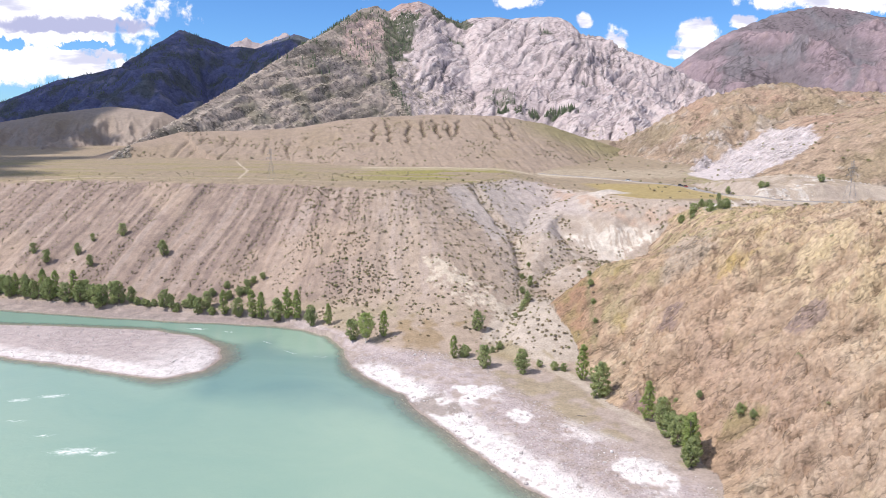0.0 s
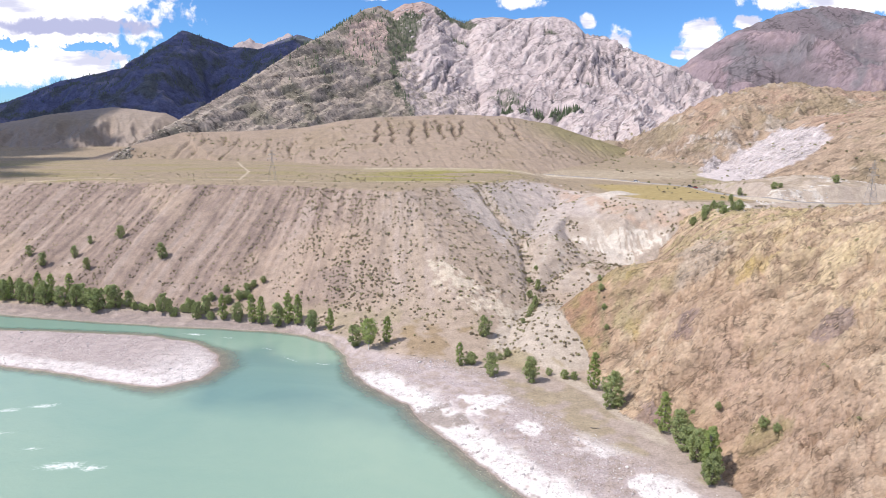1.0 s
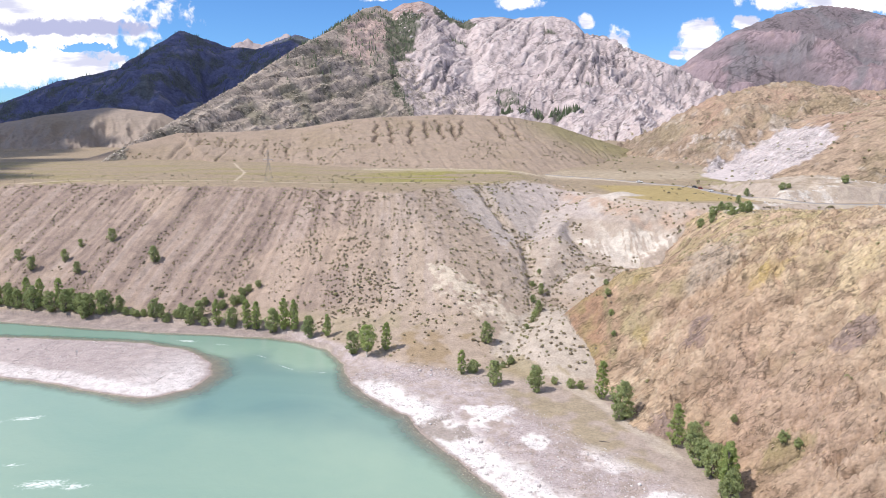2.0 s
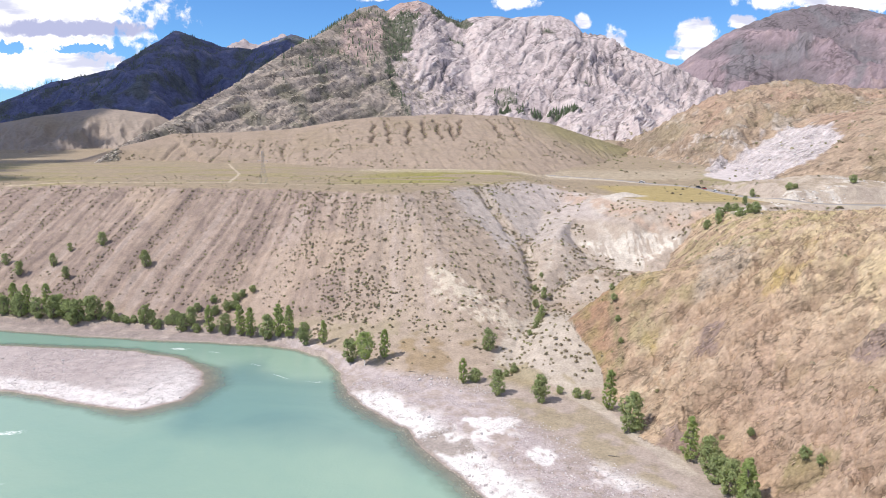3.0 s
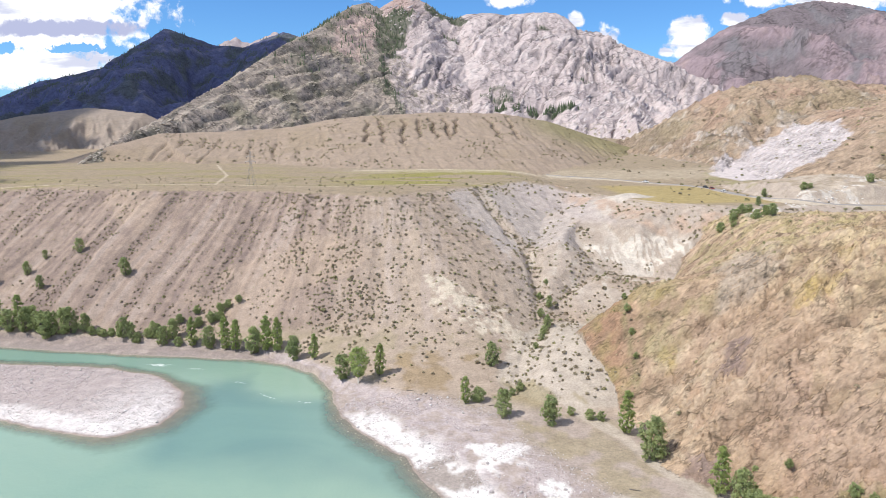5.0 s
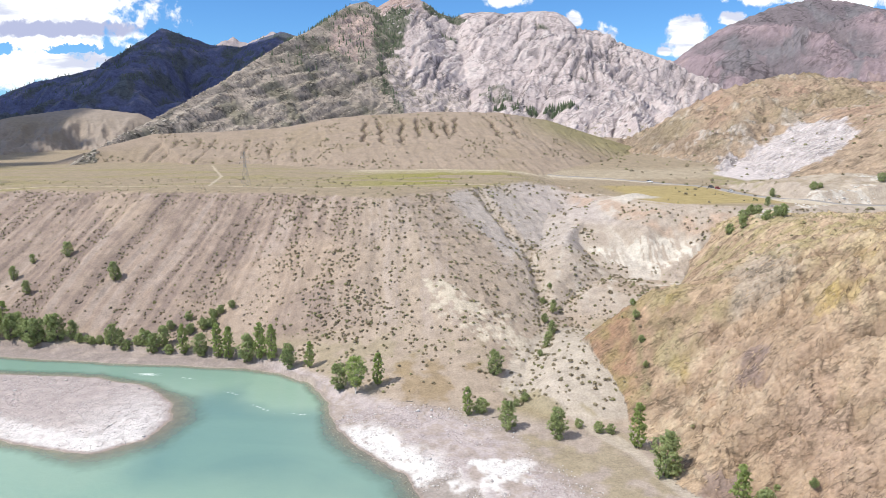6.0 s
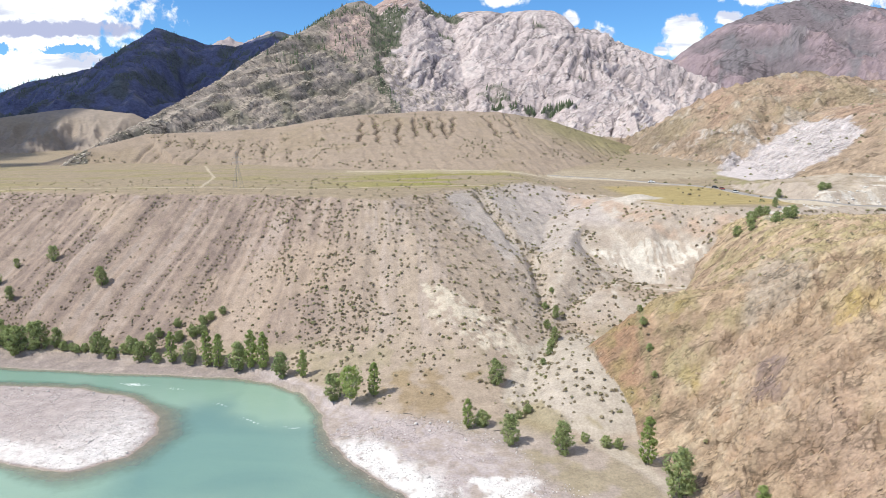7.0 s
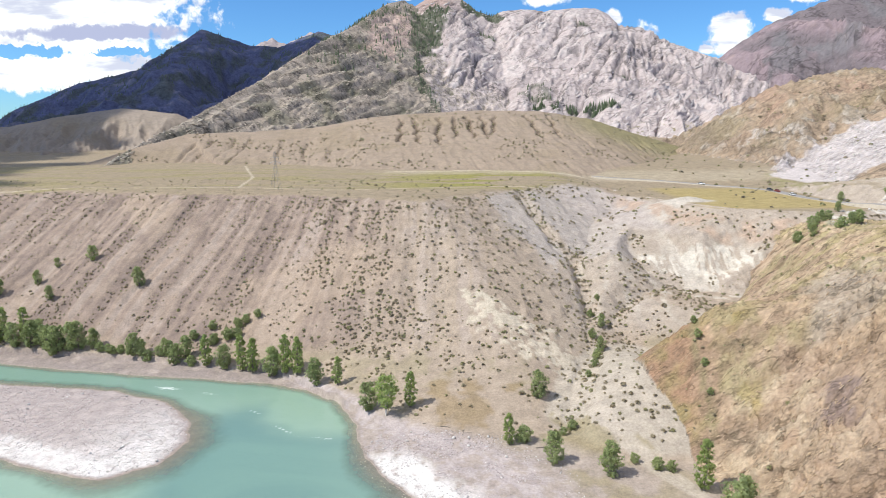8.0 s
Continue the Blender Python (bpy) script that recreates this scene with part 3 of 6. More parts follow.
def tints(x, y, z, label, m, slope):
    """Base colours of the land from its soils and rocks, with some shade and haze painted in."""
    n1, n2, n3 = fbm(x, y, 60, 4, 201), fbm(x, y, 9, 4, 202), fbm(x, y, 2.6, 3, 203)
    c = np.empty((len(x), 3))
    c[:] = (0.355, 0.285, 0.225)
    # scree: streaks down the slope
    u = fall_line(x, y)
    streak = pnoise(u / 7.5, y / 130.0, 205) + 0.7 * pnoise(u / 2.8, y / 80.0, 206) + 0.35 * n2
    on = step(m["da"], 0, 10) * step(slope, 0.2, 0.35)
    west = step(-x, 0, 60)
    c = blend(c, (0.305, 0.235, 0.19), on * west)
    c = blend(c, (0.225, 0.172, 0.148), on * step(streak, -0.22, 0.28) * west * 0.9)
    c = blend(c, (0.375, 0.31, 0.275), on * step(-streak, 0.12, 0.45) * 0.42)
    c = blend(c, (0.375, 0.29, 0.222), on * step(n1, 0.10, 0.4) * 0.6)
    c = blend(c, (0.30, 0.25, 0.175), (1 - on) * step(n2 + n1, 0.0, 0.4) * (z > 2.2) * (z < 16) * 0.8)
    scar = step(inside(x, y, SCAR) + 5 * n2 + 2.5 * n3, -0.6, 1.2)
    c = blend(c, (0.49, 0.425, 0.34), scar * (label == 0) * step(n3 + 0.8 * n2, -0.3, 0.15))
    pale = step(ridged(x, y * 0.6, 14, 4, 207), -0.55, -0.2) * step(x, 44, 56) * step(z, 14, 19) * (1 - step(z, 32, 40)) * step(38 - m["gully"], 0, 10)
    c = blend(c, (0.54, 0.49, 0.42), pale * 0.7)
    slides = np.maximum(step(inside(x, y, SLIDE_WEST) + 3 * n2, -1.5, 1.5), step(inside(x, y, SLIDE_EAST) + 3 * n2, -1.5, 1.5)) * (label == 0)
    c = blend(c, (0.385, 0.335, 0.30), slides * 0.95)
    c = blend(c, (0.37, 0.315, 0.27), step(m["da"], 20, 40) * step(slope, 0.25, 0.4) * step(x, 14, 30) * step(z, 36, 42) * (1 - step(x, 90, 104)) * 0.85)
    c = blend(c, (0.385, 0.33, 0.28), on * step(x, 26, 60) * (label == 0) * 0.6)
    # terrace tread: dry grass, meadow, tracks
    flat = step(z - m["tread"], -2.2, -0.8) * (1 - step(slope, 0.2, 0.4)) * (m["da"] > 40) * (y > 352)
    c = blend(c, (0.275, 0.22, 0.15), flat * 0.85)
    band = fbm(x * 0.25, y * 1.6, 22, 4, 204)
    meadow = flat * step(band + 0.4 * n1 + 0.28 * step(x, -60, 0), 0.0, 0.3) * (1 - step(x, 45, 90)) * step(y, 408, 428) * (1 - step(y, 560, 640))
    c = blend(c, (0.245, 0.225, 0.075), meadow * (0.42 + 0.58 * step(x, -60, 20)))
    c = blend(c, (0.39, 0.33, 0.245), flat * step(y + 6 * n2, 500, 508) * (1 - step(y, 528, 548)) * step(x, -60, -20) * 0.6)
    c = blend(c, (0.335, 0.265, 0.125), flat * step(x, 112, 124) * (1 - step(y, 462, 478)) * (1 - step(x, 176, 190)) * step(y, 362, 372))
    for line, w in (([(-151, 588), (-118, 489), (-109, 428), (-60, 414), (60, 428)], 0.7), ([(-240, 436), (-109, 428)], 0.9), ([(-37, 523), (20, 528), (88, 512)], 2.6)):
        td, _, _ = along(x, y, line)
        c = blend(c, (0.43, 0.36, 0.27), step(w + 0.8 * n2 - td, -0.6, 0.4) * flat)
    c = blend(c, (0.40, 0.345, 0.315), step(x, 52, 62) * (1 - step(x, 97, 106)) * step(z, 37, 41) * (1 - flat) * step(m["da"], 20, 40) * (label == 0) * 0.9)
    c = blend(c, (0.385, 0.335, 0.30), slides * (1 - flat) * 0.9)
    c = blend(c, (0.43, 0.365, 0.295), step(x, 190, 215) * step(y, 352, 365) * (1 - step(y, 470, 500)) * (1 - 0.7 * step(n1 + n2, 0.0, 0.3)) * 0.85)
    c = blend(c, (0.49, 0.44, 0.385), m["heap"] * 0.9)
    c = blend(c, (0.415, 0.36, 0.30), m["fan"] * 0.9)
    band = step(-m["fe"], 4, 8) * (1 - step(-m["fe"], 15, 19)) * step(x, 84, 96) * (m["fe"] < 0) * (label == 0)
    c = blend(c, (0.40, 0.29, 0.22), band * step(n2, -0.3, 0.2) * 0.8)
    flute = pnoise(x / 1.6, y / 14.0, 208) + 0.4 * n3
    c = blend(c, (0.55, 0.50, 0.435), step(inside(x, y, BLUFF) + 3 * n2, -1, 1.5) * (label == 0) * step(0.5 * n2 + 1.0 * flute + 0.35 * step(z, 28, 38), -0.05, 0.15))
    # cuttings of pale rock beside the road
    cut = sum(spot(x, y, cx, cy, r, n2 * 1.2) for cx, cy, r in CUTTINGS)
    c = blend(c, (0.52, 0.475, 0.42), np.clip(cut, 0, 1) * (y > 340) * step(n3, -0.3, 0.2))
    c = blend(c, (0.25, 0.225, 0.11), spot(x, y, 222, 452, 34, n2 + n1) * (label == 0) * 0.75)
    c = blend(c, (0.52, 0.465, 0.46), step(inside(x, y, PATCH) + 4 * n2, -1, 3) * (label == 0) * 0.9)
    # brown turf behind the birch, and the wheel track out of the gully
    c = blend(c, (0.275, 0.205, 0.125), spot(x, y, 6, 258, 16, n2 + n1) * (z < 12) * 0.8)
    c = blend(c, (0.27, 0.225, 0.13), spot(x, y, 34, 240, 13, n2) * (z < 6) * 0.7)
    # bars and beaches
    low = (1 - step(z, 2.0, 3.4)) * (m["da"] < 14) * (m["d"] > -1)
    c = blend(c, (0.36, 0.30, 0.265), low)
    c = blend(c, (0.25, 0.205, 0.185), low * step(-x, 40, 70) * step(n2 + 0.5 * n3, -0.5, 0.1))
    stony = low * (1 - step(m["d"] + 5 * n1, 26, 38))
    c = blend(c, (0.30, 0.25, 0.155), low * step(m["d"], 28, 36) * step(n1 + n2, -0.15, 0.25) * 0.8)
    c = blend(c, (0.42, 0.36, 0.35), stony * step(n2 + n3, -0.6, 0.2) * (1 - 0.8 * step(-x, 40, 60)))
    edge = 1 - step(m["d"] + 3.0 * n2 + 2.5 * n1, 8, 14)
    bright = np.clip(edge + 0.9 * spot(x, y, 52, 179, 10, n2) * (y < 186) + spot(x, y, 32, 188, 4, n2) + spot(x, y, 20, 206, 9, n2) + spot(x, y, 58, 153, 9, n2) + spot(x, y, -12, 228, 7, n2), 0, 1)
    c = blend(c, (0.70, 0.665, 0.645), stony * bright * step(n3, -0.75, -0.05) * step(-y, -243, -233))
    c = blend(c, (0.335, 0.29, 0.26), stony * spot(x, y, 5, 199, 9, n2))
    c = blend(c, (0.32, 0.265, 0.235), low * (1 - step(m["d"], 0.2, 1.6)) * (m["di"] < 0) * step(m["d"], -1, 0.2))
    td, _, _ = along(x, y, [(50, 288), (44, 268), (41, 250), (46, 234), (56, 214), (61, 196), (66, 178)])
    c = blend(c, (0.43, 0.37, 0.31), step(2.2 + 1.2 * n2 - td, -0.8, 0.6) * (z < 9) * 0.8)
    isl = (m["di"] > 0).astype(float) * (m["d"] < 0)
    c = blend(c, (0.41, 0.35, 0.335), isl)
    c = blend(c, (0.60, 0.555, 0.54), isl * step(x + 0.9 * (250 - y) + 22 * n1 + 6 * n2, -128, -70) * step(m["di"], 1, 4) * step(n3, -0.8, 0.0))
    rim = (1 - step(m["di"] + 3 * n2, 7, 12)) * (1 - step(y + 0.31 * (x + 100), 242, 256)) * step(m["di"], 0.6, 1.6)
    c = blend(c, (0.66, 0.62, 0.60), isl * rim * step(n3, -0.8, 0.0) * 0.85)
    c = blend(c, (0.30, 0.245, 0.215), isl * (1 - step(m["di"], 0.2, 1.3)))
    c = blend(c, (0.40, 0.335, 0.285), (z < 0.02).astype(float))
    c = blend(c, (0.36, 0.285, 0.255), (z < 0.02) * np.clip(step(x, -45, -25) * (1 - step(y, 238, 250)) + step(x, -100, -80) * (1 - step(x, -52, -44)) * (1 - step(y, 270, 282)), 0, 1))
    # the rocky hill
    k = label == 1
    h = np.empty((len(x), 3))
    h[:] = (0.475, 0.345, 0.24)
    h = blend(h, (0.545, 0.43, 0.31), step(n1 + n2 * 0.8, -0.05, 0.35))
    h = blend(h, (0.42, 0.285, 0.20), step(-n1 + n2, 0.05, 0.45) * 0.8)
    # right shoulder: extra sunlight painted in as a paler tint
    h = blend(h, (0.58, 0.46, 0.335), step(x, 88, 112) * step(n2 + n3, -0.5, 0.1) * 0.55)
    h = blend(h, (0.455, 0.325, 0.25), (1 - step(z, 22, 38)) * step(x, 74, 90) * 0.6)
    red = step(70 - x + 0.35 * (y - 250) + 6 * n2, -8, 6)
    h = blend(h, (0.58, 0.455, 0.27), step(z + 6 * n1, 34, 46) * step(n2 + 0.7 * n3, -0.25, 0.2) * 0.6)
    h = blend(h, (0.35, 0.205, 0.135), red * step(y, 215, 245) * 0.9)
    for cx, cy, r in ((108, 212, 5), (102, 213, 4), (75.5, 235, 2.8), (75, 230, 2.4), (78, 253, 3), (135, 240, 6), (118, 226, 5)):
        h = blend(h, (0.46, 0.33, 0.105), spot(x, y, cx, cy, r, n2 + n3 * 0.6) * 0.42)
    for cx, cy, r in ((83.5, 212, 5), (109, 174, 5), (87, 216, 4), (68, 190, 6)):
        h = blend(h, (0.26, 0.19, 0.18), spot(x, y, cx, cy, r, n2) * 0.8)
    h = blend(h, (0.50, 0.40, 0.31), spot(x, y, 106, 252, 12, n2 * 0.6) + spot(x, y, 140, 210, 12, n2) * 0.6)
    h = blend(h, (0.56, 0.52, 0.465), np.clip(spot(x, y, 150, 326, 9, n2) + spot(x, y, 172, 340, 9, n2), 0, 1) * step(n3, -0.4, 0.2))
    green = step(fbm(x, y, 18, 4, 213), 0.34, 0.5) * 0.3 + 0.8 * step(cap_grass(x, y), 2, 10) * step(n2 + 0.5 * n1, -0.15, 0.25) + spot(x, y, 85, 162, 6, n2)
    h = blend(h, (0.265, 0.24, 0.09), np.clip(green, 0, 1) * 0.6)
    # a grassy seam climbs the nose of the hill
    seam, _, _ = along(x, y, [(66, 232), (67.5, 240), (68.5, 253), (70, 262), (74, 272)])
    h = blend(h, (0.24, 0.215, 0.115), step(1.4 + 1.6 * n2 + n3 - seam, -0.6, 0.8) * 0.7)
    h = blend(h, (0.44, 0.36, 0.29), step(inside(x, y, [(90, 236), (99, 260), (108, 254), (110, 234), (99, 231)]) + 4 * n2, -1, 3) * 0.85)
    # painted relief shading: crevices of the crags darkened, their crests lightened
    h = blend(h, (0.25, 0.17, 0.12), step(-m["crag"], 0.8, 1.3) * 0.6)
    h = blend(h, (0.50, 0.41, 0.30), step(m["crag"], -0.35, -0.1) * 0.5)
    h = blend(h, (0.42, 0.345, 0.22), np.full(len(x), 0.10)) * 0.95
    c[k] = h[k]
    # dome hill and foothills
    for i, base in ((2, (0.305, 0.24, 0.185)), (8, (0.29, 0.24, 0.20))):
        k = label == i
        h = np.empty((len(x), 3))
        h[:] = base
        h = blend(h, (0.26, 0.205, 0.14), step(n1, 0.0, 0.4) * 0.5)
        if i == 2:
            # shade of the rill hollows, painted into the tint
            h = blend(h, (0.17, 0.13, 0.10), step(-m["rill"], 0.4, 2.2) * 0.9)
            h = blend(h, (0.225, 0.20, 0.10), step(x, 90, 150) * step(y, 620, 700) * 0.8)
        c[k] = h[k]
    # spur: grey schist with paler ledges and lichen green
    k = label == 3
    h = np.empty((len(x), 3))
    h[:] = (0.36, 0.305, 0.26)
    h = blend(h, (0.47, 0.405, 0.335), step(m["bed"], -0.55, -0.15) * (1 - 0.6 * step(z, 120, 230)))
    # crevices between the beds: shade painted in near black
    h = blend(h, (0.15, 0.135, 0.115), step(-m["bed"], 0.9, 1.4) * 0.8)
    h = blend(h, (0.175, 0.165, 0.12), step(fbm(x, y, 60, 4, 221) + 0.3 * step(z, 150, 300), 0.05, 0.45) * 0.75)
    h = blend(h, (0.16, 0.145, 0.15), spot(x, y, -120, 1150, 45, n1) * 0.6)
    h = blend(h, (0.47, 0.355, 0.315), step(inside(x, y, RUST) + 16 * n1 + 10 * n2, -4, 6) * step(n2 + n3, -0.6, 0.0))
    off_seam, east, _ = along(x, y, SEAM)
    limy = step(off_seam * east + 8 * n1, 0, 8) * (1 - step(y, 1380, 1420))
    h = blend(h, (0.51, 0.435, 0.41), limy * step(n2 + 0.6 * m["bed"], -0.9, -0.3))
    h = blend(h, (0.14, 0.14, 0.105), wooded(x, y) * 0.85)
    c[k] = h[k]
    # pale mountain: limestone, dark wooded couloirs, rusty top
    k = label == 4
    h = np.empty((len(x), 3))
    h[:] = (0.50, 0.425, 0.415)
    h = blend(h, (0.575, 0.515, 0.50), step(m["pf"] + 0.5 * n1, -0.75, -0.1) * 0.85)
    # hollows between slabs and beds, and clefts: their shade painted in as darker tint
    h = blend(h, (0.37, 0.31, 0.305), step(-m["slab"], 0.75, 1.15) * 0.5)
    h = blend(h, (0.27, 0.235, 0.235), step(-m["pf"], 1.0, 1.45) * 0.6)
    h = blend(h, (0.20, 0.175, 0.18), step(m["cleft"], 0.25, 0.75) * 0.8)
    h = blend(h, (0.36, 0.25, 0.215), step(z, 300, 385) * 0.75 * step(-x, -70, 10))
    wn = fbm(x, y, 50, 4, 231)
    wood = wooded(x, y) + spot(x, y, 62, 1715, 28, wn) + spot(x, y, 108, 1738, 24, wn) + spot(x, y, 138, 1712, 14, wn)
    wood = wood + sum(spot(x, y, cx, cy, r, wn) for cx, cy, r in FOOT_WOODS) + 0.8 * step(-m["slab"] + fbm(x, y, 110, 3, 233), 1.6, 1.8)
    h = blend(h, (0.13, 0.135, 0.10), np.clip(wood, 0, 1) * 0.9)
    h = blend(h, (0.23, 0.205, 0.11), (1 - step(z, 84, 104)) * (1 - step(slope, 0.3, 0.5)))
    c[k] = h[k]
    # wooded mountain in the west: blue of distance haze painted into its tints
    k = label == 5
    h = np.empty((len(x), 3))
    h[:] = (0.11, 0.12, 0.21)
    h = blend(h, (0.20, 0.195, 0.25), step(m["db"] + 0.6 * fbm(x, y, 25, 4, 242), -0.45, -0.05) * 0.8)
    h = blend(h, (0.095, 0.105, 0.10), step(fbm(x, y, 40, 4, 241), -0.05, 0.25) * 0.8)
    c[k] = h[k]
    k = label == 6
    h = np.empty((len(x), 3))
    h[:] = (0.285, 0.22, 0.235)
    h = blend(h, (0.19, 0.16, 0.17), step(-m["ub"], 0.5, 1.0))
    h = blend(h, (0.34, 0.255, 0.24), step(m["ub"] + 0.5 * fbm(x, y, 40, 4, 252), -0.35, 0.0) * 0.7)
    h = blend(h, (0.185, 0.175, 0.185), step(fbm(x, y, 120, 4, 251), 0.08, 0.3) * 0.75)
    h = blend(h, (0.40, 0.345, 0.345), step(ridged(x * 0.8 + y * 0.6, (y - x) * 0.3, 34, 4, 253), -0.22, -0.08) * step(fbm(x, y, 140, 3, 254), 0.0, 0.2) * 0.7)
    c[k] = h[k]
    k = label == 7
    h = np.empty((len(x), 3))
    h[:] = (0.385, 0.29, 0.21)
    h = blend(h, (0.30, 0.245, 0.18), (1 - step(x + 20 * n1, 255, 300)) * step(z, 62, 80) * step(n1 + n2, -0.4, 0.1) * 0.75)
    h = blend(h, (0.30, 0.24, 0.155), step(n1 + 0.6 * n2, 0.05, 0.4) * 0.7)
    h = blend(h, (0.235, 0.185, 0.14), (1 - step(x + 12 * n1, 232, 262)) * step(z, 58, 70) * 0.6)
    h = blend(h, (0.40, 0.27, 0.20), step(-n1 + 0.5 * n2, 0.05, 0.4) * step(z, 60, 100) * 0.7)
    h = blend(h, (0.50, 0.44, 0.38), step(m["bc"] + 0.9 * n2, -0.3, 0.1) * 0.6)
    patch = inside(x, y, PATCH) + 5 * n2 + 4 * n1
    h = blend(h, (0.53, 0.475, 0.47), step(patch, -1, 3) * (0.75 + 0.25 * step(n3, -0.3, 0.1)))
    h = blend(h, (0.50, 0.44, 0.39), np.clip(spot(x, y, 255, 626, 15, n2) + spot(x, y, 262, 600, 11, n2), 0, 1) * step(n3 + n2, -0.3, 0.2) * 0.8)
    h = blend(h, (0.48, 0.43, 0.40), step(patch, -26, -4) * step(y, 560, 580) * step(n2 + n1, -0.1, 0.3) * 0.7)
    c[k] = h[k]
    k = label == 9
    c[k] = (0.36, 0.31, 0.31)
    return np.clip(c, 0.01, 0.8)


# ------------------------------------------------------------------ the land as sheets
GROUND = {}


def sheet(columns, rows, cx, cy):
    a, r = np.meshgrid(columns, rows)
    x, y = (cx + r * np.sin(a)), (cy + r * np.cos(a))
    shape = x.shape
    z, label, m = land(x.ravel(), y.ravel())
    return x.ravel(), y.ravel(), z, label, m, shape


def build_land():
    # fine sheet where the valley lies, coarse sheets all round
    rows = np.concatenate([np.arange(175, 310, 0.9), np.arange(310, 480, 0.68), np.arange(480, 800, 2.3), np.arange(800, 1300, 4.0), np.arange(1300, 2000, 6.5), np.arange(2000, 2892, 14.0)])
    fine = sheet(np.radians(np.linspace(-37, 39, 900)), rows, 0.0, -45.0)
    coarse_r = np.geomspace(20, 4700, 90)
    coarse = [sheet(np.radians(np.linspace(39, 323, 124)), coarse_r, 0.0, -45.0),
              sheet(np.radians(np.linspace(-37, 39, 80)), np.geomspace(20, 175, 20), 0.0, -45.0),
              sheet(np.radians(np.linspace(-37, 39, 120)), np.linspace(2888, 4700, 14), 0.0, -45.0)]
    parts = {}
    for x, y, z, label, m, shape in [fine] + coarse:
        zz = z.reshape(shape)
        xx, yy = x.reshape(shape), y.reshape(shape)
        gr = np.gradient(zz, axis=0) / np.maximum(np.hypot(np.gradient(xx, axis=0), np.gradient(yy, axis=0)), 1e-6)
        gc = np.gradient(zz, axis=1) / np.maximum(np.hypot(np.gradient(xx, axis=1), np.gradient(yy, axis=1)), 1e-6)
        slope = np.hypot(gr, gc).ravel()
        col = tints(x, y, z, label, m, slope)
        idx = np.arange(len(x)).reshape(shape)
        quads = np.stack([idx[:-1, :-1], idx[:-1, 1:], idx[1:, 1:], idx[1:, :-1]], -1).reshape(-1, 4)
        owner = label[quads].max(axis=1)
        quads = quads[z[quads].max(axis=1) > -1.9]
        owner = label[quads].max(axis=1)
        for k in np.unique(owner):
            parts.setdefault(int(k), []).append((x, y, z, col, quads[owner == k]))
    for k, lots in parts.items():
        co, cl, fa, base = [], [], [], 0
        for x, y, z, col, q in lots:
            used, inv = np.unique(q, return_inverse=True)
            co.append(np.stack([x[used], y[used], z[used]], 1))
            cl.append(col[used])
            fa.append(inv.reshape(-1, 4) + base)
            base += len(used)
        co, cl, fa = np.concatenate(co), np.concatenate(cl), np.concatenate(fa)[:, ::-1]
        me = bpy.data.meshes.new(LABELS[k])
        me.vertices.add(len(co))
        me.vertices.foreach_set("co", co.ravel())
        me.loops.add(fa.size)
        me.loops.foreach_set("vertex_index", fa.ravel().astype(np.int32))
        me.polygons.add(len(fa))
        me.polygons.foreach_set("loop_start", np.arange(0, fa.size, 4, dtype=np.int32))
        me.polygons.foreach_set("use_smooth", np.ones(len(fa), bool))
        me.update(calc_edges=True)
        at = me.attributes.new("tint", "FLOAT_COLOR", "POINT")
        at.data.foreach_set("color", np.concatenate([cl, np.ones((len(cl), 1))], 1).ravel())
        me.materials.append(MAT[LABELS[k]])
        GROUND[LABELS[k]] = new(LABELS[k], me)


build_land()
for key, label, category in (
        ("ground", "pale stony valley floor, scree bank and grassy terrace", "ground"),
        ("rocky_hill", "ochre and rust coloured craggy rock hill beside the river", "hill"),
        ("eroded_hill", "rounded dry loam hill cut by parallel rills", "hill"),
        ("rocky_spur", "grey schist spur with ledges rising from the terrace", "ridge"),
        ("pale_mountain", "pale limestone mountain with wooded couloirs", "mountain"),
        ("dark_mountain", "dark wooded mountain behind the foothills, blue haze painted into its colour", "mountain"),
        ("purple_mountain", "purple-brown bare mountain in the distance", "mountain"),
        ("brown_hill", "brown grassy hill with a pale rock outcrop", "hill"),
        ("foothill", "smooth grey-brown foothills behind the terrace", "hill"),
        ("far_mountain", "hazy pale ridge far behind the mountains", "mountain")):
    if key in GROUND:
        tagged(GROUND[key], label, category, "", "structure")


# ------------------------------------------------------------------ river
# broken water over the shoals: place, length, width, direction
RAPIDS = ((-83.6, 172.5, 5, 2.4, 10), (-92, 174, 9, 3.4, 4), (-126, 210, 5, 2.2, 5), (-117, 213, 7, 2.4, 10), (-118, 194, 5, 1.2, 0), (-105, 184, 4, 1.2, 0), (-94, 287.5, 7, 2.0, -15),
          (-79, 282.5, 5, 1.2, -20), (-48, 255, 9, 0.9, -38), (-35, 249.5, 5, 0.9, -10), (-140, 305.5, 9, 0.9, -14), (-60, 268, 6, 0.8, -30))


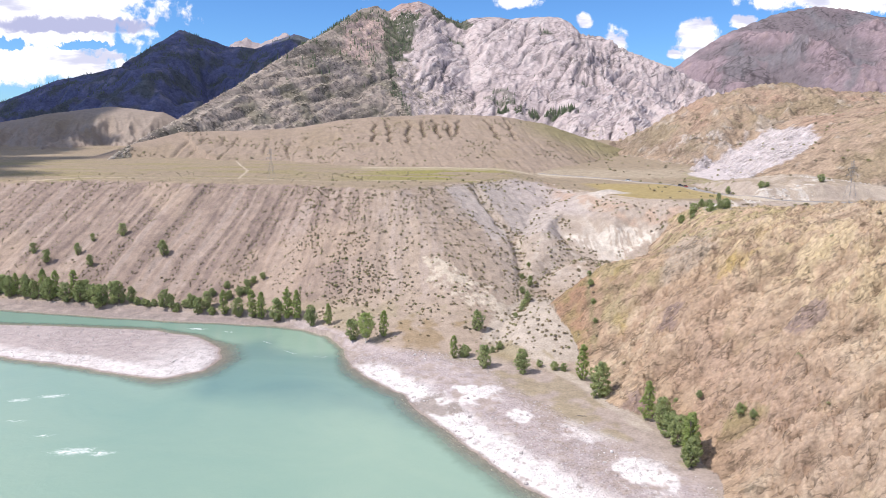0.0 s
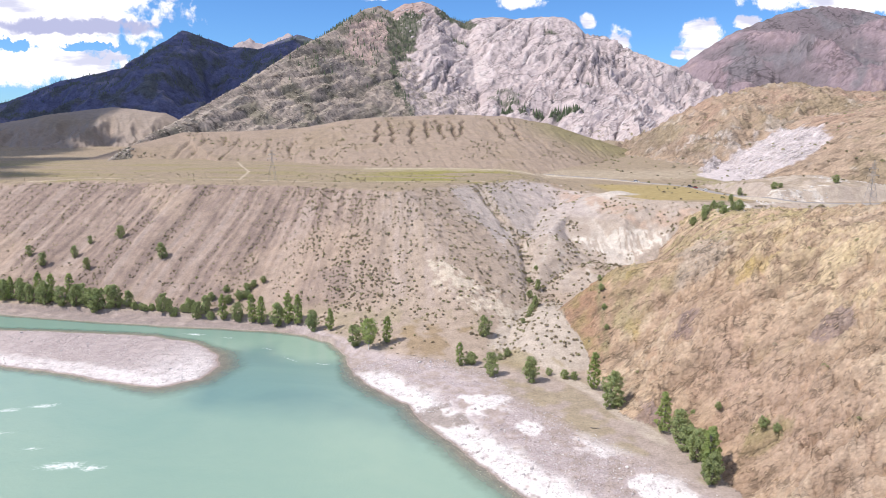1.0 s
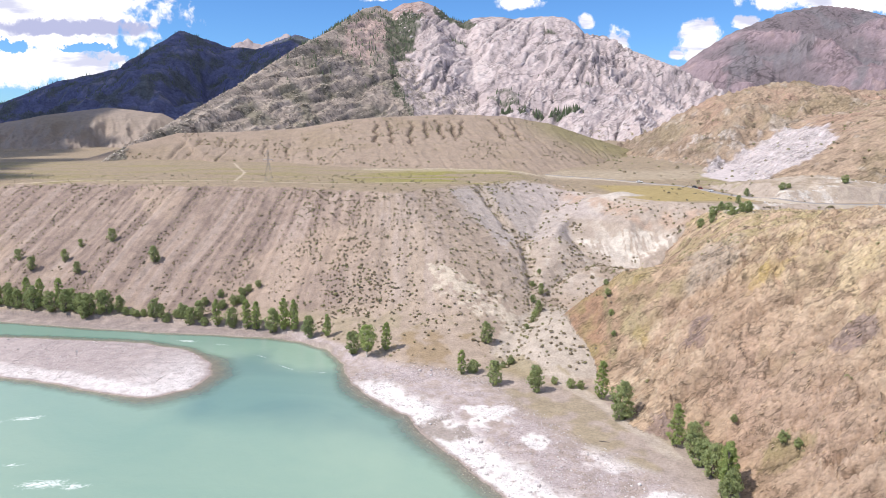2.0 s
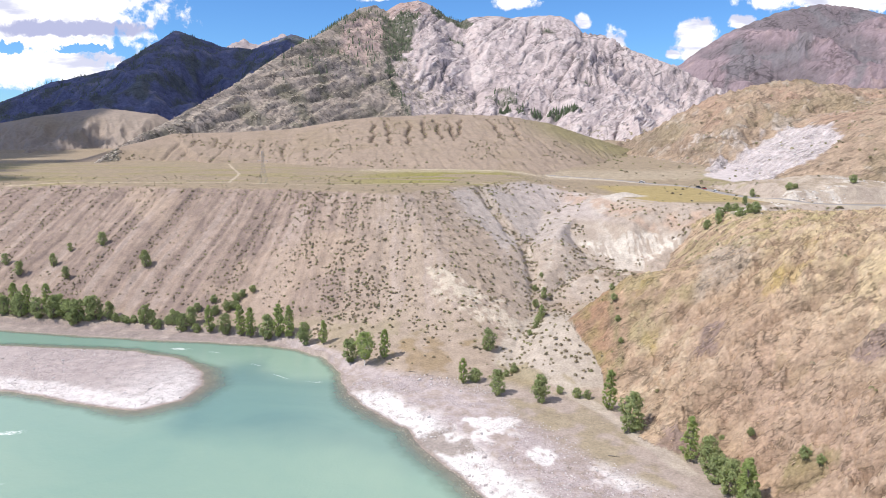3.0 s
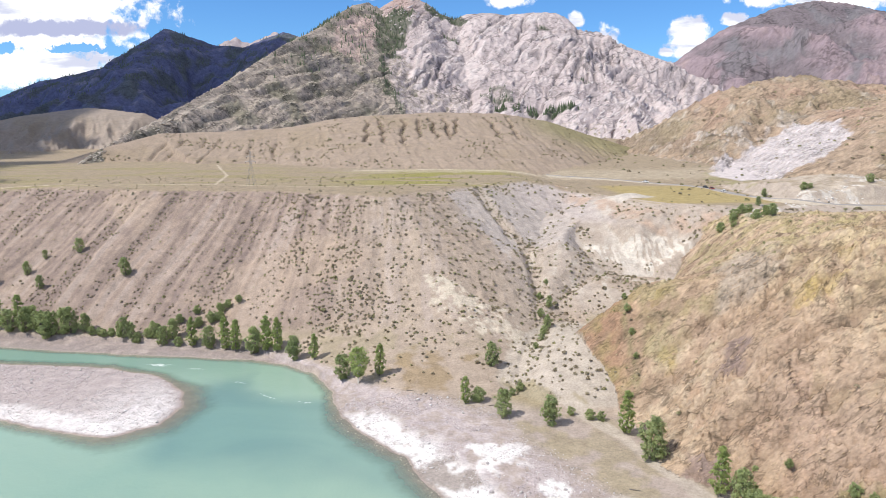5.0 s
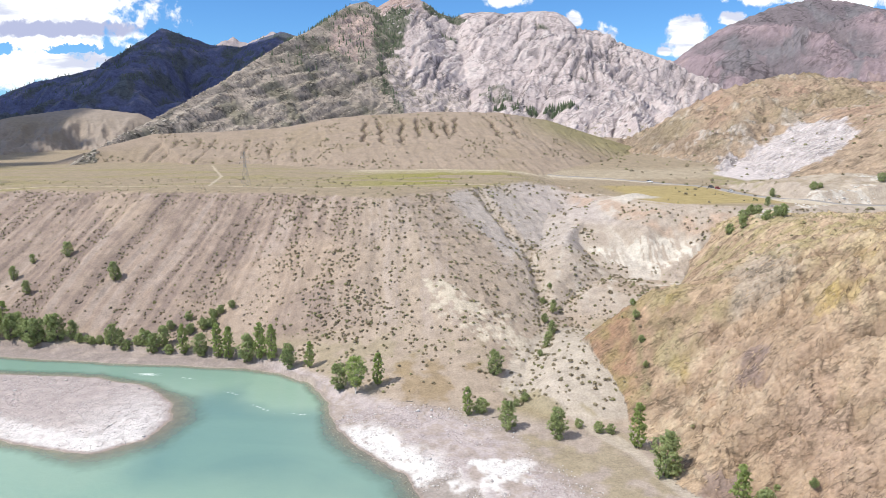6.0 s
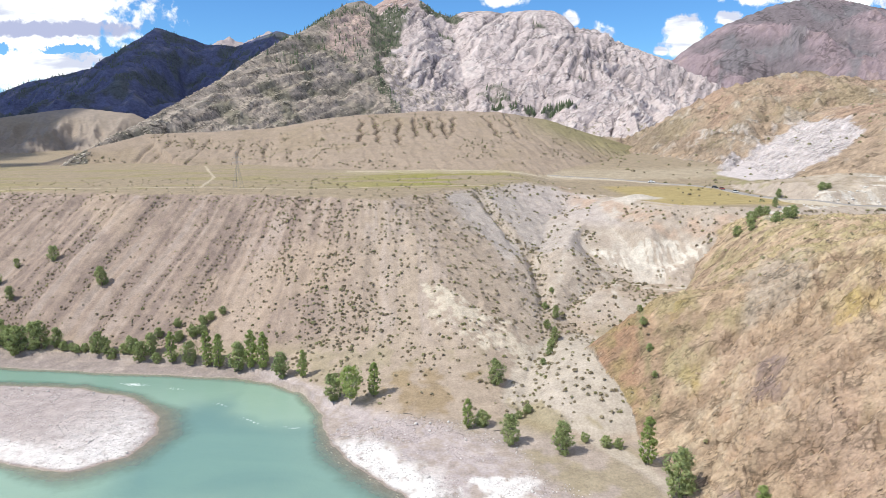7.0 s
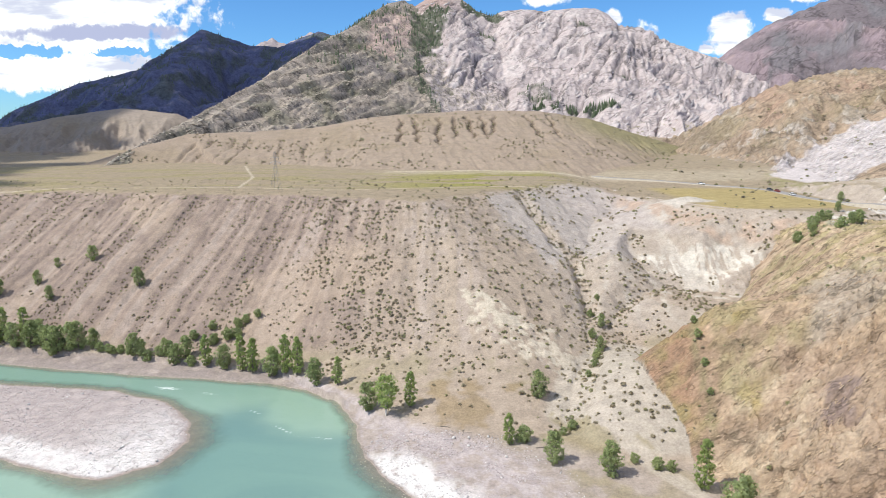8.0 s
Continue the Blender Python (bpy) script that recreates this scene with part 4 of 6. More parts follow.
def build_water():
    mat, t = material("glacial_water")
    deep = t.add("ShaderNodeAttribute", named="depth").outputs["Fac"]
    co = t.add("ShaderNodeTexCoord").outputs["Object"]
    drift = t.noise(t.stretch(co, 1.0, 1.6, 1.0, 25), 0.02, 4.0, 0.55, 0.8)
    silt = t.add("ShaderNodeAttribute", named="silt").outputs["Fac"]
    body = t.mix(silt, (0.135, 0.235, 0.215, 1), (0.255, 0.365, 0.285, 1))
    col = t.mix(t.ramp(drift, 0.3, 0.7, 0.0, 0.5), body, (0.205, 0.33, 0.265, 1))
    foam = t.add("ShaderNodeAttribute", named="foam").outputs["Fac"]
    fn = t.noise(t.stretch(co, 1.0, 2.2, 1.0, -12), 0.75, 8.0, 0.75, 1.2)
    white = t.ramp(t.math("ADD", fn, t.math("MULTIPLY", foam, 0.31)), 0.72, 0.86)
    col = t.mix(white, col, (0.72, 0.76, 0.74, 1))
    chop = t.math("ADD", t.noise(co, 1.1, 4.0, 0.6, 0.3), t.math("MULTIPLY", t.noise(co, 0.25, 3.0, 0.5, 0.5), 1.5))
    b = t.add("ShaderNodeBsdfPrincipled")
    t.put(b.inputs["Base Color"], col)
    t.put(b.inputs["Roughness"], t.math("ADD", t.math("MULTIPLY", white, 0.6), 0.16))
    b.inputs["IOR"].default_value = 1.33
    n = t.add("ShaderNodeBump")
    n.inputs["Strength"].default_value, n.inputs["Distance"].default_value = 0.35, 0.12
    t.put(n.inputs["Height"], chop)
    t.put(b.inputs["Normal"], n)
    clear = t.add("ShaderNodeBsdfTransparent")
    clear.inputs[0].default_value = (0.80, 0.82, 0.78, 1)
    mixer = t.add("ShaderNodeMixShader")
    t.put(mixer.inputs[0], t.ramp(t.math("ADD", deep, t.math("MULTIPLY", t.math("SUBTRACT", t.noise(co, 0.45, 4.0, 0.6), 0.5), 0.14)), 0.0, 0.42, 0.15, 1.0))
    t.put(mixer.inputs[1], clear)
    t.put(mixer.inputs[2], b)
    out = t.add("ShaderNodeOutputMaterial")
    t.put(out.inputs[0], mixer)
    a, r = np.meshgrid(np.radians(np.concatenate([np.linspace(-180, -46, 40), np.linspace(-45, 45, 420), np.linspace(46, 180, 40)])), np.concatenate([np.geomspace(5, 150, 14), np.arange(152, 420, 1.3), np.geomspace(421, 1600, 24)]))
    x, y = r * np.sin(a), -45 + r * np.cos(a)
    shape = x.shape
    x, y = x.ravel(), y.ravel()
    z, _, m = land(x, y)
    idx = np.arange(len(x)).reshape(shape)
    q = np.stack([idx[:-1, :-1], idx[1:, :-1], idx[1:, 1:], idx[:-1, 1:]], -1).reshape(-1, 4)
    q = q[(z[q].min(axis=1) < 0.05)]
    used, inv = np.unique(q, return_inverse=True)
    me = bpy.data.meshes.new("river")
    me.from_pydata(np.stack([x[used], y[used], 0 * used], 1).tolist(), [], inv.reshape(-1, 4).tolist())
    at = me.attributes.new("depth", "FLOAT", "POINT")
    at.data.foreach_set("value", np.maximum(-z[used], 0).astype(np.float32))
    foam_at = np.zeros(len(used))
    for fx, fy, long, wide, turn in RAPIDS:
        ca, sa = math.cos(radians(turn)), math.sin(radians(turn))
        a, b2 = ((x[used] - fx) * ca + (y[used] - fy) * sa) / long, ((y[used] - fy) * ca - (x[used] - fx) * sa) / wide
        foam_at = np.maximum(foam_at, np.clip(1.3 - np.hypot(a, b2), 0, 1))
    # stirred silt: thick in the main stream and the bay, thin in the current past the island
    px, py = x[used], y[used]
    swirl = 14 * fbm(px, py, 45, 4, 401)
    thin = step(px + swirl, -82, -62) * (1 - step(py + swirl, 262, 274)) * step(py + 0.35 * px + swirl, 178, 205)
    bay = step(px + 0.7 * swirl, -66, -40) * step(py + 0.4 * px + 0.6 * swirl, 232, 248)
    silt = np.clip(1 - 0.95 * thin + bay - 0.4 * step(py, 270, 290) * (1 - bay), 0, 1)
    at = me.attributes.new("silt", "FLOAT", "POINT")
    at.data.foreach_set("value", silt.astype(np.float32))
    at = me.attributes.new("foam", "FLOAT", "POINT")
    at.data.foreach_set("value", foam_at.astype(np.float32))
    me.polygons.foreach_set("use_smooth", np.ones(len(me.polygons), bool))
    me.materials.append(mat)
    tagged(new("river", me), "milky turquoise glacial river bending round a gravel bar", "river", "", "structure")


build_water()


# ------------------------------------------------------------------ plants
def height_at(points):
    a = np.array(points, float)
    return land(a[:, 0], a[:, 1])[0]


def mesh_of(name, verts, faces, mat, smooth=False):
    me = bpy.data.meshes.new(name)
    me.from_pydata([tuple(v) for v in verts], [], [tuple(f) for f in faces])
    me.materials.append(mat)
    if smooth:
        me.polygons.foreach_set("use_smooth", np.ones(len(me.polygons), bool))
    me.update()
    return me


def leaf_material(name, dark, light, through_light=0.35):
    mat, t = material(name)
    geo = t.add("ShaderNodeNewGeometry").outputs["Random Per Island"]
    own = t.add("ShaderNodeObjectInfo").outputs["Random"]
    pick = t.math("ADD", t.math("MULTIPLY", geo, 0.7), t.math("MULTIPLY", own, 0.3))
    col = t.mix(pick, (*dark, 1), (*light, 1))
    d = t.add("ShaderNodeBsdfPrincipled")
    t.put(d.inputs["Base Color"], col)
    d.inputs["Roughness"].default_value = 0.75
    d.inputs["Specular IOR Level"].default_value = 0.2
    s = t.add("ShaderNodeBsdfTranslucent")
    t.put(s.inputs[0], col)
    mx = t.add("ShaderNodeMixShader")
    mx.inputs[0].default_value = through_light
    t.put(mx.inputs[1], d)
    t.put(mx.inputs[2], s)
    t.put(t.add("ShaderNodeOutputMaterial").inputs[0], mx)
    return mat


LEAF = leaf_material("green_leaves", (0.25, 0.32, 0.11), (0.48, 0.56, 0.23), 0.6)
LEAF_GREY = leaf_material("grey_green_leaves", (0.27, 0.32, 0.15), (0.48, 0.54, 0.27), 0.6)
TWIG = leaf_material("dry_shrub_leaves", (0.28, 0.24, 0.165), (0.44, 0.385, 0.27), 0.5)
TWIG_GREEN = leaf_material("green_shrub_leaves", (0.27, 0.26, 0.14), (0.42, 0.41, 0.23), 0.5)
NEEDLE = leaf_material("larch_needles", (0.06, 0.085, 0.05), (0.12, 0.15, 0.085), 0.2)


def make_bark(name, dark, light):
    mat, t = material(name)
    co = t.add("ShaderNodeTexCoord").outputs["Object"]
    n = t.noise(t.stretch(co, 6, 6, 1.2), 2.0, 5.0, 0.6)
    finish(t, t.mix(n, (*dark, 1), (*light, 1)), 0.9, n, 0.6, 0.03)
    return mat


BARK = make_bark("bark", (0.12, 0.095, 0.075), (0.34, 0.30, 0.26))
BIRCH_BARK = make_bark("pale_bark", (0.30, 0.27, 0.24), (0.66, 0.63, 0.59))


def tube(verts, faces, a, b, ra, rb, sides=6):
    """A tapered limb from a to b."""
    way = (b - a).normalized()
    q = way.to_track_quat("Z", "Y")
    base = len(verts)
    for c, r in ((a, ra), (b, rb)):
        for k in range(sides):
            w = 2 * math.pi * k / sides
            verts.append(c + q @ Vector((math.cos(w) * r, math.sin(w) * r, 0)))
    for k in range(sides):
        n = (k + 1) % sides
        faces.append((base + k, base + n, base + sides + n, base + sides + k))
    faces.append(tuple(base + sides + k for k in range(sides)))


def leaf_cloud(rng, verts, faces, centre, radius, count, size):
    """Small leaf sprays scattered through a clump."""
    for _ in range(count):
        v = Vector((rng.gauss(0, 1), rng.gauss(0, 1), rng.gauss(0, 1))).normalized() * radius * rng.uniform(0.5, 1.3)
        p = centre + Vector((v.x, v.y, v.z * 0.85))
        n = (v.normalized() * 0.8 + Vector((centre.x, centre.y, 0)) * 0.25 + Vector((rng.uniform(-1, 1), rng.uniform(-1, 1), rng.uniform(0.1, 1.6))) * 0.5).normalized()
        a = n.orthogonal().normalized()
        b = n.cross(a)
        w = rng.uniform(0, 6.28)
        a, b = a * math.cos(w) + b * math.sin(w), b * math.cos(w) - a * math.sin(w)
        s = size * rng.uniform(0.6, 1.3)
        k = len(verts)
        verts.extend([p - a * s, p + b * s * 0.55 + n * s * 0.15, p + a * s, p - b * s * 0.55 + n * s * 0.1])
        faces.append((k, k + 1, k + 2, k + 3))


def build_tree(seed, height, spread, stems=1, leaf=None, low=0.08, size=0.34, clumps=70, per=30, full=0.42, bark=None):
    """A broadleaf tree: leaning stems with limbs, and an uneven oval crown of leaf clumps with gaps. full: where it is widest."""
    rng = random.Random(seed)
    tv, tf, cv, cf = [], [], [], []
    stem_tops = []
    for s in range(stems):
        w = rng.uniform(0, 6.28)
        reach = 0.05 * height if stems == 1 else spread * rng.uniform(0.3, 0.7)
        lean = Vector((math.cos(w), math.sin(w), 0)) * reach
        top = height * (0.93 if s == 0 else rng.uniform(0.65, 0.9))
        joints = [Vector((rng.uniform(-.2, .2) * (stems > 1), rng.uniform(-.2, .2) * (stems > 1), -0.5))]
        for k in range(1, 6):
            f = k / 5
            joints.append(lean * f + Vector((rng.uniform(-.15, .15), rng.uniform(-.15, .15), top * f)))
        r0 = 0.022 * height / (1 if stems == 1 else 1.3)
        for k in range(5):
            tube(tv, tf, joints[k], joints[k + 1], r0 * (1 - k / 5.6), r0 * (1 - (k + 1) / 5.6), 7)
        stem_tops.append(joints)
    for _ in range(clumps):
        f = low + (1 - low) * rng.random() ** 0.9
        g = (f - low) / (1 - low)
        wide = spread * (math.sin(math.pi * min(1.0, g ** (math.log(0.5) / math.log(full)))) ** 0.6 + 0.12)
        w = rng.uniform(0, 6.28)
        wide *= 0.80 + 0.32 * math.sin(3 * w + seed) * math.cos(5 * g + seed)
        out = wide * rng.random() ** 0.28
        joints = rng.choice(stem_tops)
        i = min(int(f * 5), 4)
        core = joints[i].lerp(joints[i + 1], f * 5 - i)
        p = Vector((core.x * 0.6 + math.cos(w) * out, core.y * 0.6 + math.sin(w) * out, f * height))
        if rng.random() < 0.16:
            mid = core.lerp(p, 0.55) + Vector((0, 0, -0.05 * height * rng.random()))
            tube(tv, tf, core - Vector((0, 0, 0.06 * height)), mid, 0.006 * height, 0.004 * height, 5)
            tube(tv, tf, mid, p, 0.004 * height, 0.0015 * height, 5)
        leaf_cloud(rng, cv, cf, p, spread * rng.uniform(0.12, 0.25), per, size)
    return mesh_of("trunk", tv, tf, bark or BARK, True), mesh_of("crown", cv, cf, leaf or LEAF)


def thing(name, meshes, matrix, label, category, group=""):
    """A top-level Empty at the thing's base with its parts below it."""
    root = new(name)
    root.matrix_basis = matrix
    for me in meshes:
        ob = new(me.name.split(".")[0], me)
        ob.parent = root
    return tagged(root, label, category, group)


POPLAR = [build_tree(11 + k, 12.5, 2.2, 1, LEAF, 0.05, 0.29, 165, 15, 0.40) for k in range(4)]
WILLOW = [build_tree(31 + k, 9.5, 2.9, 3, LEAF_GREY, 0.03, 0.31, 170, 15, 0.42) for k in range(4)]
BIRCH = [build_tree(51 + k, 11.0, 3.3, 3, LEAF, 0.20, 0.29, 160, 15, 0.52, BIRCH_BARK) for k in range(2)]
THICKET = [build_tree(71 + k, 4.4, 2.2, 4, LEAF_GREY, 0.02, 0.26, 110, 13, 0.42) for k in range(3)]
KINDS = {"p": (POPLAR, "slender green poplar", "tree"), "w": (WILLOW, "spreading grey-green willow", "tree"),
         "b": (BIRCH, "several-stemmed birch with pale trunks", "tree"), "t": (THICKET, "low grey-green willow thicket", "bush")}
first_of = {}


def plant(kind, x, y, z, scale, turn, where, group):
    models, label, category = KINDS[kind]
    k = int(turn * 7) % len(models)
    m = pose(x, y, z, 0, 0, turn) @ Matrix.Diagonal((scale, scale, scale, 1))
    key = (kind, k, where)
    name = {"p": "poplar_tree", "w": "willow_tree", "b": "birch_tree", "t": "willow_bush"}[kind]
    if key not in first_of:
        first_of[key] = thing(name, models[k], Matrix(), label + " " + where, category, group)
        first_of[key].matrix_basis = m
        return first_of[key]
    ob = first_of[key]
    keep = ob.matrix_basis.copy()
    ob.matrix_basis = Matrix()
    made = copy_thing(ob, m)
    ob.matrix_basis = keep
    return made


def plant_all():
    rng = random.Random(5)
    rows = []
    # single trees on the bar and at the hill's foot: kind, x, y, size
    for kind, x, y, s in (("b", -19.0, 259.0, 1.10), ("w", -24.5, 263.5, 0.9), ("p", -12.0, 261.0, 0.88), ("w", -44.1, 284.5, 0.95),
                          ("p", -36.4, 281.5, 0.75), ("p", 15.2, 240.5, 0.70), ("t", 19.0, 241.5, 1.0), ("w", 25.3, 230.0, 0.85), ("w", 38.0, 223.5, 0.92),
                          ("w", 26.0, 262.0, 0.85), ("p", 57.5, 216.0, 1.0), ("w", 59.5, 201.5, 1.20), ("p", 68.5, 183.5, 0.95),
                          ("w", 71.5, 178.0, 0.95), ("t", 72.0, 173.5, 1.5), ("w", 71.5, 168.0, 0.90), ("p", 71.0, 158.5, 1.05),
                          ("p", 72.5, 162.5, 0.95), ("w", 70.2, 156.5, 0.85)):
        rows.append((kind, x, y, s, "standing on the river bank", "trees along the river"))
    # the row along the far bank
    line = [(-52, 292.5), (-57, 294.5), (-62, 296), (-68, 299), (-74, 301), (-81, 303), (-87, 305)]
    for k, (x, y) in enumerate(line):
        rows.append(("p" if k % 3 != 2 else "w", x + rng.uniform(-1, 1), y, rng.uniform(0.90, 1.12), "in the row below the scree", "trees along the river"))
    for k in range(15):
        x = -93 - k * 2.9 + rng.uniform(-1, 1)
        rows.append((rng.choice("wtt"), x, 306.5 + (-93 - x) * 0.27 + rng.uniform(-1, 2), rng.uniform(0.60, 0.95), "in the row below the scree", "trees along the river"))
    for k in range(22):
        x = -141 - k * 3.2 + rng.uniform(-1, 1)
        if -172 < x < -168:
            continue
        rows.append((rng.choice("wwp"), x, 318.0 + (-140 - x) * 0.27 + rng.uniform(-2, 2), rng.uniform(0.8, 1.15), "in the row below the scree", "trees along the river"))
    # lone bushes on the scree
    for x, y, s in ((-128, 347.5, 0.85), (-155.7, 365, 0.72), (-165, 346, 0.62), (-176, 357, 0.65), (-172, 366, 0.45), (-190, 352, 0.7), (-201, 361, 0.6)):
        rows.append(("w", x, y, s, "standing alone on the scree", "bushes on the scree"))
    for k in range(12):
        rows.append(("t", rng.uniform(-105, -72), 315 + rng.uniform(-3, 9), rng.uniform(0.45, 0.9), "growing on the foot of the scree", "bushes on the scree"))
    # in the mouth of the gully
    for x, y, s, kind in ((46.5, 281, 0.6, "t"), (49, 288, 0.75, "t"), (51.5, 294, 0.55, "w"), (50.5, 302, 0.7, "t"), (55, 309, 0.5, "w"), (52.5, 316, 0.55, "t"), (43, 273, 0.5, "t"), (57, 325, 0.45, "t")):
        rows.append((kind, x, y, s, "growing in the gully", "bushes in the gully"))
    # low bushes at the foot of the fan and hill
    for x, y, s in ((45, 229, 0.55), (50, 226, 0.7), (53, 225, 0.6), (33, 247, 0.6), (30, 244, 0.5), (78, 186, 0.5), (82, 180, 0.45)):
        rows.append(("t", x, y, s, "at the foot of the hill", "bushes below the hill"))
    # beside the road behind the rocky hill
    for kind, x, y, s in (("w", 136, 322, 0.62), ("t", 133, 327, 1.1), ("t", 140, 330, 1.3), ("w", 146, 336, 0.6), ("t", 150, 343, 1.2), ("t", 156, 348, 1.1), ("w", 164, 355, 0.55),
                          ("t", 143, 316, 1.2), ("w", 148, 319, 0.6), ("t", 152, 322, 1.3), ("t", 155, 327, 1.1), ("w", 186, 391, 0.6), ("t", 195, 371, 1.0), ("t", 232, 375, 1.1), ("t", 199, 372, 0.7)):
        rows.append((kind, x, y, s * 0.85, "beside the road", "bushes by the road"))
    # in the grassy seam of the rocky hill
    for x, y, s in ((71, 263.5, 0.45), (70, 257.5, 0.55), (69.2, 249, 0.5), (68.3, 242, 0.4), (86, 164, 0.6), (88, 161, 0.5)):
        rows.append(("t", x, y, s, "growing on the rocky hill", "bushes on the hill"))
    z = height_at([(r[1], r[2]) for r in rows])
    for (kind, x, y, s, where, group), h in zip(rows, z):
        plant(kind, x, y, h, s, rng.uniform(0, 360), where, group)


plant_all()


# ------------------------------------------------------------------ shrubs
def shrub_shape(rng, leaves):
    """Quads of a rounded dry shrub one metre high."""
    vs = []
    for _ in range(leaves):
        w, e = rng.uniform(0, 6.28), rng.uniform(0.05, 1.45)
        n = Vector((math.cos(w) * math.cos(e), math.sin(w) * math.cos(e), math.sin(e)))
        p = Vector((n.x * 0.62, n.y * 0.62, 0.15 + n.z * 0.62)) * rng.uniform(0.75, 1.05)
        n = (n + Vector((rng.uniform(-1, 1), rng.uniform(-1, 1), rng.uniform(-.5, .5))) * 0.5).normalized()
        a = n.orthogonal().normalized()
        b = n.cross(a)
        s = rng.uniform(0.22, 0.42)
        vs += [p - a * s - b * s * .4, p + a * s * .2 - b * s, p + a * s + b * s * .3, p - a * s * .3 + b * s]
    return vs


SHRUB_SHAPES = [shrub_shape(random.Random(300 + k), 15) for k in range(8)]


def scatter_shrubs():
    rng = np.random.default_rng(7)

    def field(x0, x1, y0, y1, gap):
        gx, gy = np.meshgrid(np.arange(x0, x1, gap), np.arange(y0, y1, gap))
        n = gx.size
        return gx.ravel() + rng.uniform(-.75, .75, n) * gap, gy.ravel() + rng.uniform(-.75, .75, n) * gap

    spots = []
    # scarp, bench and gullies
    x, y = field(-260, 215, 236, 480, 1.55)
    z, label, m = land(x, y)
    u = fall_line(x, y)
    rough = pnoise(u / 7.5, y / 130.0, 205) + 0.7 * pnoise(u / 2.8, y / 80.0, 206)
    on_scree = (label == 0) & ((m["da"] > -30) | (m["fan"] > 0.5)) & (z > 3.0) & (m["bluff"] < 0.7) & (m["heap"] < 0.3)
    dens = 0.05 + 0.29 * step(x, -85, -45) + 1.5 * step(rough, 0.06, 0.34) * (x < -20) + 0.25 * (np.abs(z - 52) < 3) * (m["da"] > 30)
    dens = dens * (0.25 + 0.85 * step(fbm(x, y, 14, 4, 311), -0.3, 0.2)) + 0.35 * (m["gully"] < 3.5)
    dens = dens + 0.6 * spot(x, y, -24, 304, 16, 0.5 * fbm(x, y, 6, 3, 312)) + 0.5 * spot(x, y, -50, 392, 14, 0.5 * fbm(x, y, 6, 3, 313)) * (z < 53)
    bare = np.maximum(step(inside(x, y, SLIDE_WEST), -1, 3), step(inside(x, y, SLIDE_EAST), -1, 3)) + 0.8 * step(inside(x, y, SCAR), -1, 2)
    slide = bare + step(x, 54, 64) * (1 - step(x, 96, 108)) * step(z, 36, 40) + step(x, 84, 92) * (1 - step(x, 122, 130)) * (1 - step(z, 40, 43)) * step(z, 24, 28)
    dens = dens * (1 - np.clip(slide, 0, 1) * (0.9 - 0.75 * step(fbm(x, y, 9, 3, 314), 0.12, 0.3)))
    flat = step(z - m["tread"], -1.6, -0.5)
    dens = np.where(flat > 0.6, np.where(x > 112, 0.006, 0.022), dens) * np.where((z < 8) & (m["fan"] < 0.5), 0.55, 1.0)
    dens = dens * np.where(m["fan"] > 0.5, 0.7, 1.0) * np.where(spot(x, y, 6, 258, 15, 0) > 0.5, 0.35, 1.0)
    keep = on_scree & (rng.uniform(size=x.size) < dens * np.where(x < -45, 1.9, 1.15))
    size = rng.uniform(0.34, 0.95, x.size) * np.where(x > -60, 1.0, 0.78) * np.where(x > 30, 1.08, 1.0) * (1 + 0.5 * (rng.uniform(size=x.size) > 0.93))
    spots.append((x[keep], y[keep], z[keep], size[keep], (rng.uniform(size=keep.sum()) < 0.3)))
    # dome hill: in and between the rills
    x, y = field(-280, 240, 500, 715, 3.2)
    z, label, m = land(x, y)
    dens = 0.015 + 0.9 * step(-m["rill"], 0.2, 1.2) + 0.5 * step(fbm(x, y, 38, 3, 321), 0.05, 0.28)
    keep = (label == 2) & (rng.uniform(size=x.size) < dens * 0.72)
    spots.append((x[keep], y[keep], z[keep], rng.uniform(0.6, 1.5, keep.sum()), rng.uniform(size=keep.sum()) < 0.15))
    # rocky hill and knolls: few, greener
    x, y = field(60, 260, 140, 345, 4.0)
    z, label, m = land(x, y)
    dens = 0.05 + 0.22 * step(fbm(x, y, 18, 4, 213), 0.15, 0.4) + 0.25 * step(cap_grass(x, y), 0, 10)
    keep = (label == 1) & (rng.uniform(size=x.size) < dens)
    spots.append((x[keep], y[keep], z[keep], rng.uniform(0.35, 0.9, keep.sum()), rng.uniform(size=keep.sum()) < 0.6))
    x, y = field(150, 520, 380, 690, 7.0)
    z, label, m = land(x, y)
    keep = ((label == 7) | (label == 0)) & (rng.uniform(size=x.size) < 0.10 + 0.25 * step(fbm(x, y, 40, 3, 331), 0.1, 0.4))
    spots.append((x[keep], y[keep], z[keep], rng.uniform(0.7, 1.8, keep.sum()), rng.uniform(size=keep.sum()) < 0.5))
    x, y, z, s, green = (np.concatenate(a) for a in zip(*spots))
    # the ones nearest to the bar are things of their own
    near = np.argsort(np.hypot(x - 30, y - 235))[:240]
    single = np.zeros(len(x), bool)
    single[near] = True
    meshes = {}
    for k, shape in enumerate(SHRUB_SHAPES):
        for g, mat in ((False, TWIG), (True, TWIG_GREEN)):
            faces = [(4 * i, 4 * i + 1, 4 * i + 2, 4 * i + 3) for i in range(len(shape) // 4)]
            meshes[k, g] = mesh_of("shrub", shape, faces, mat)
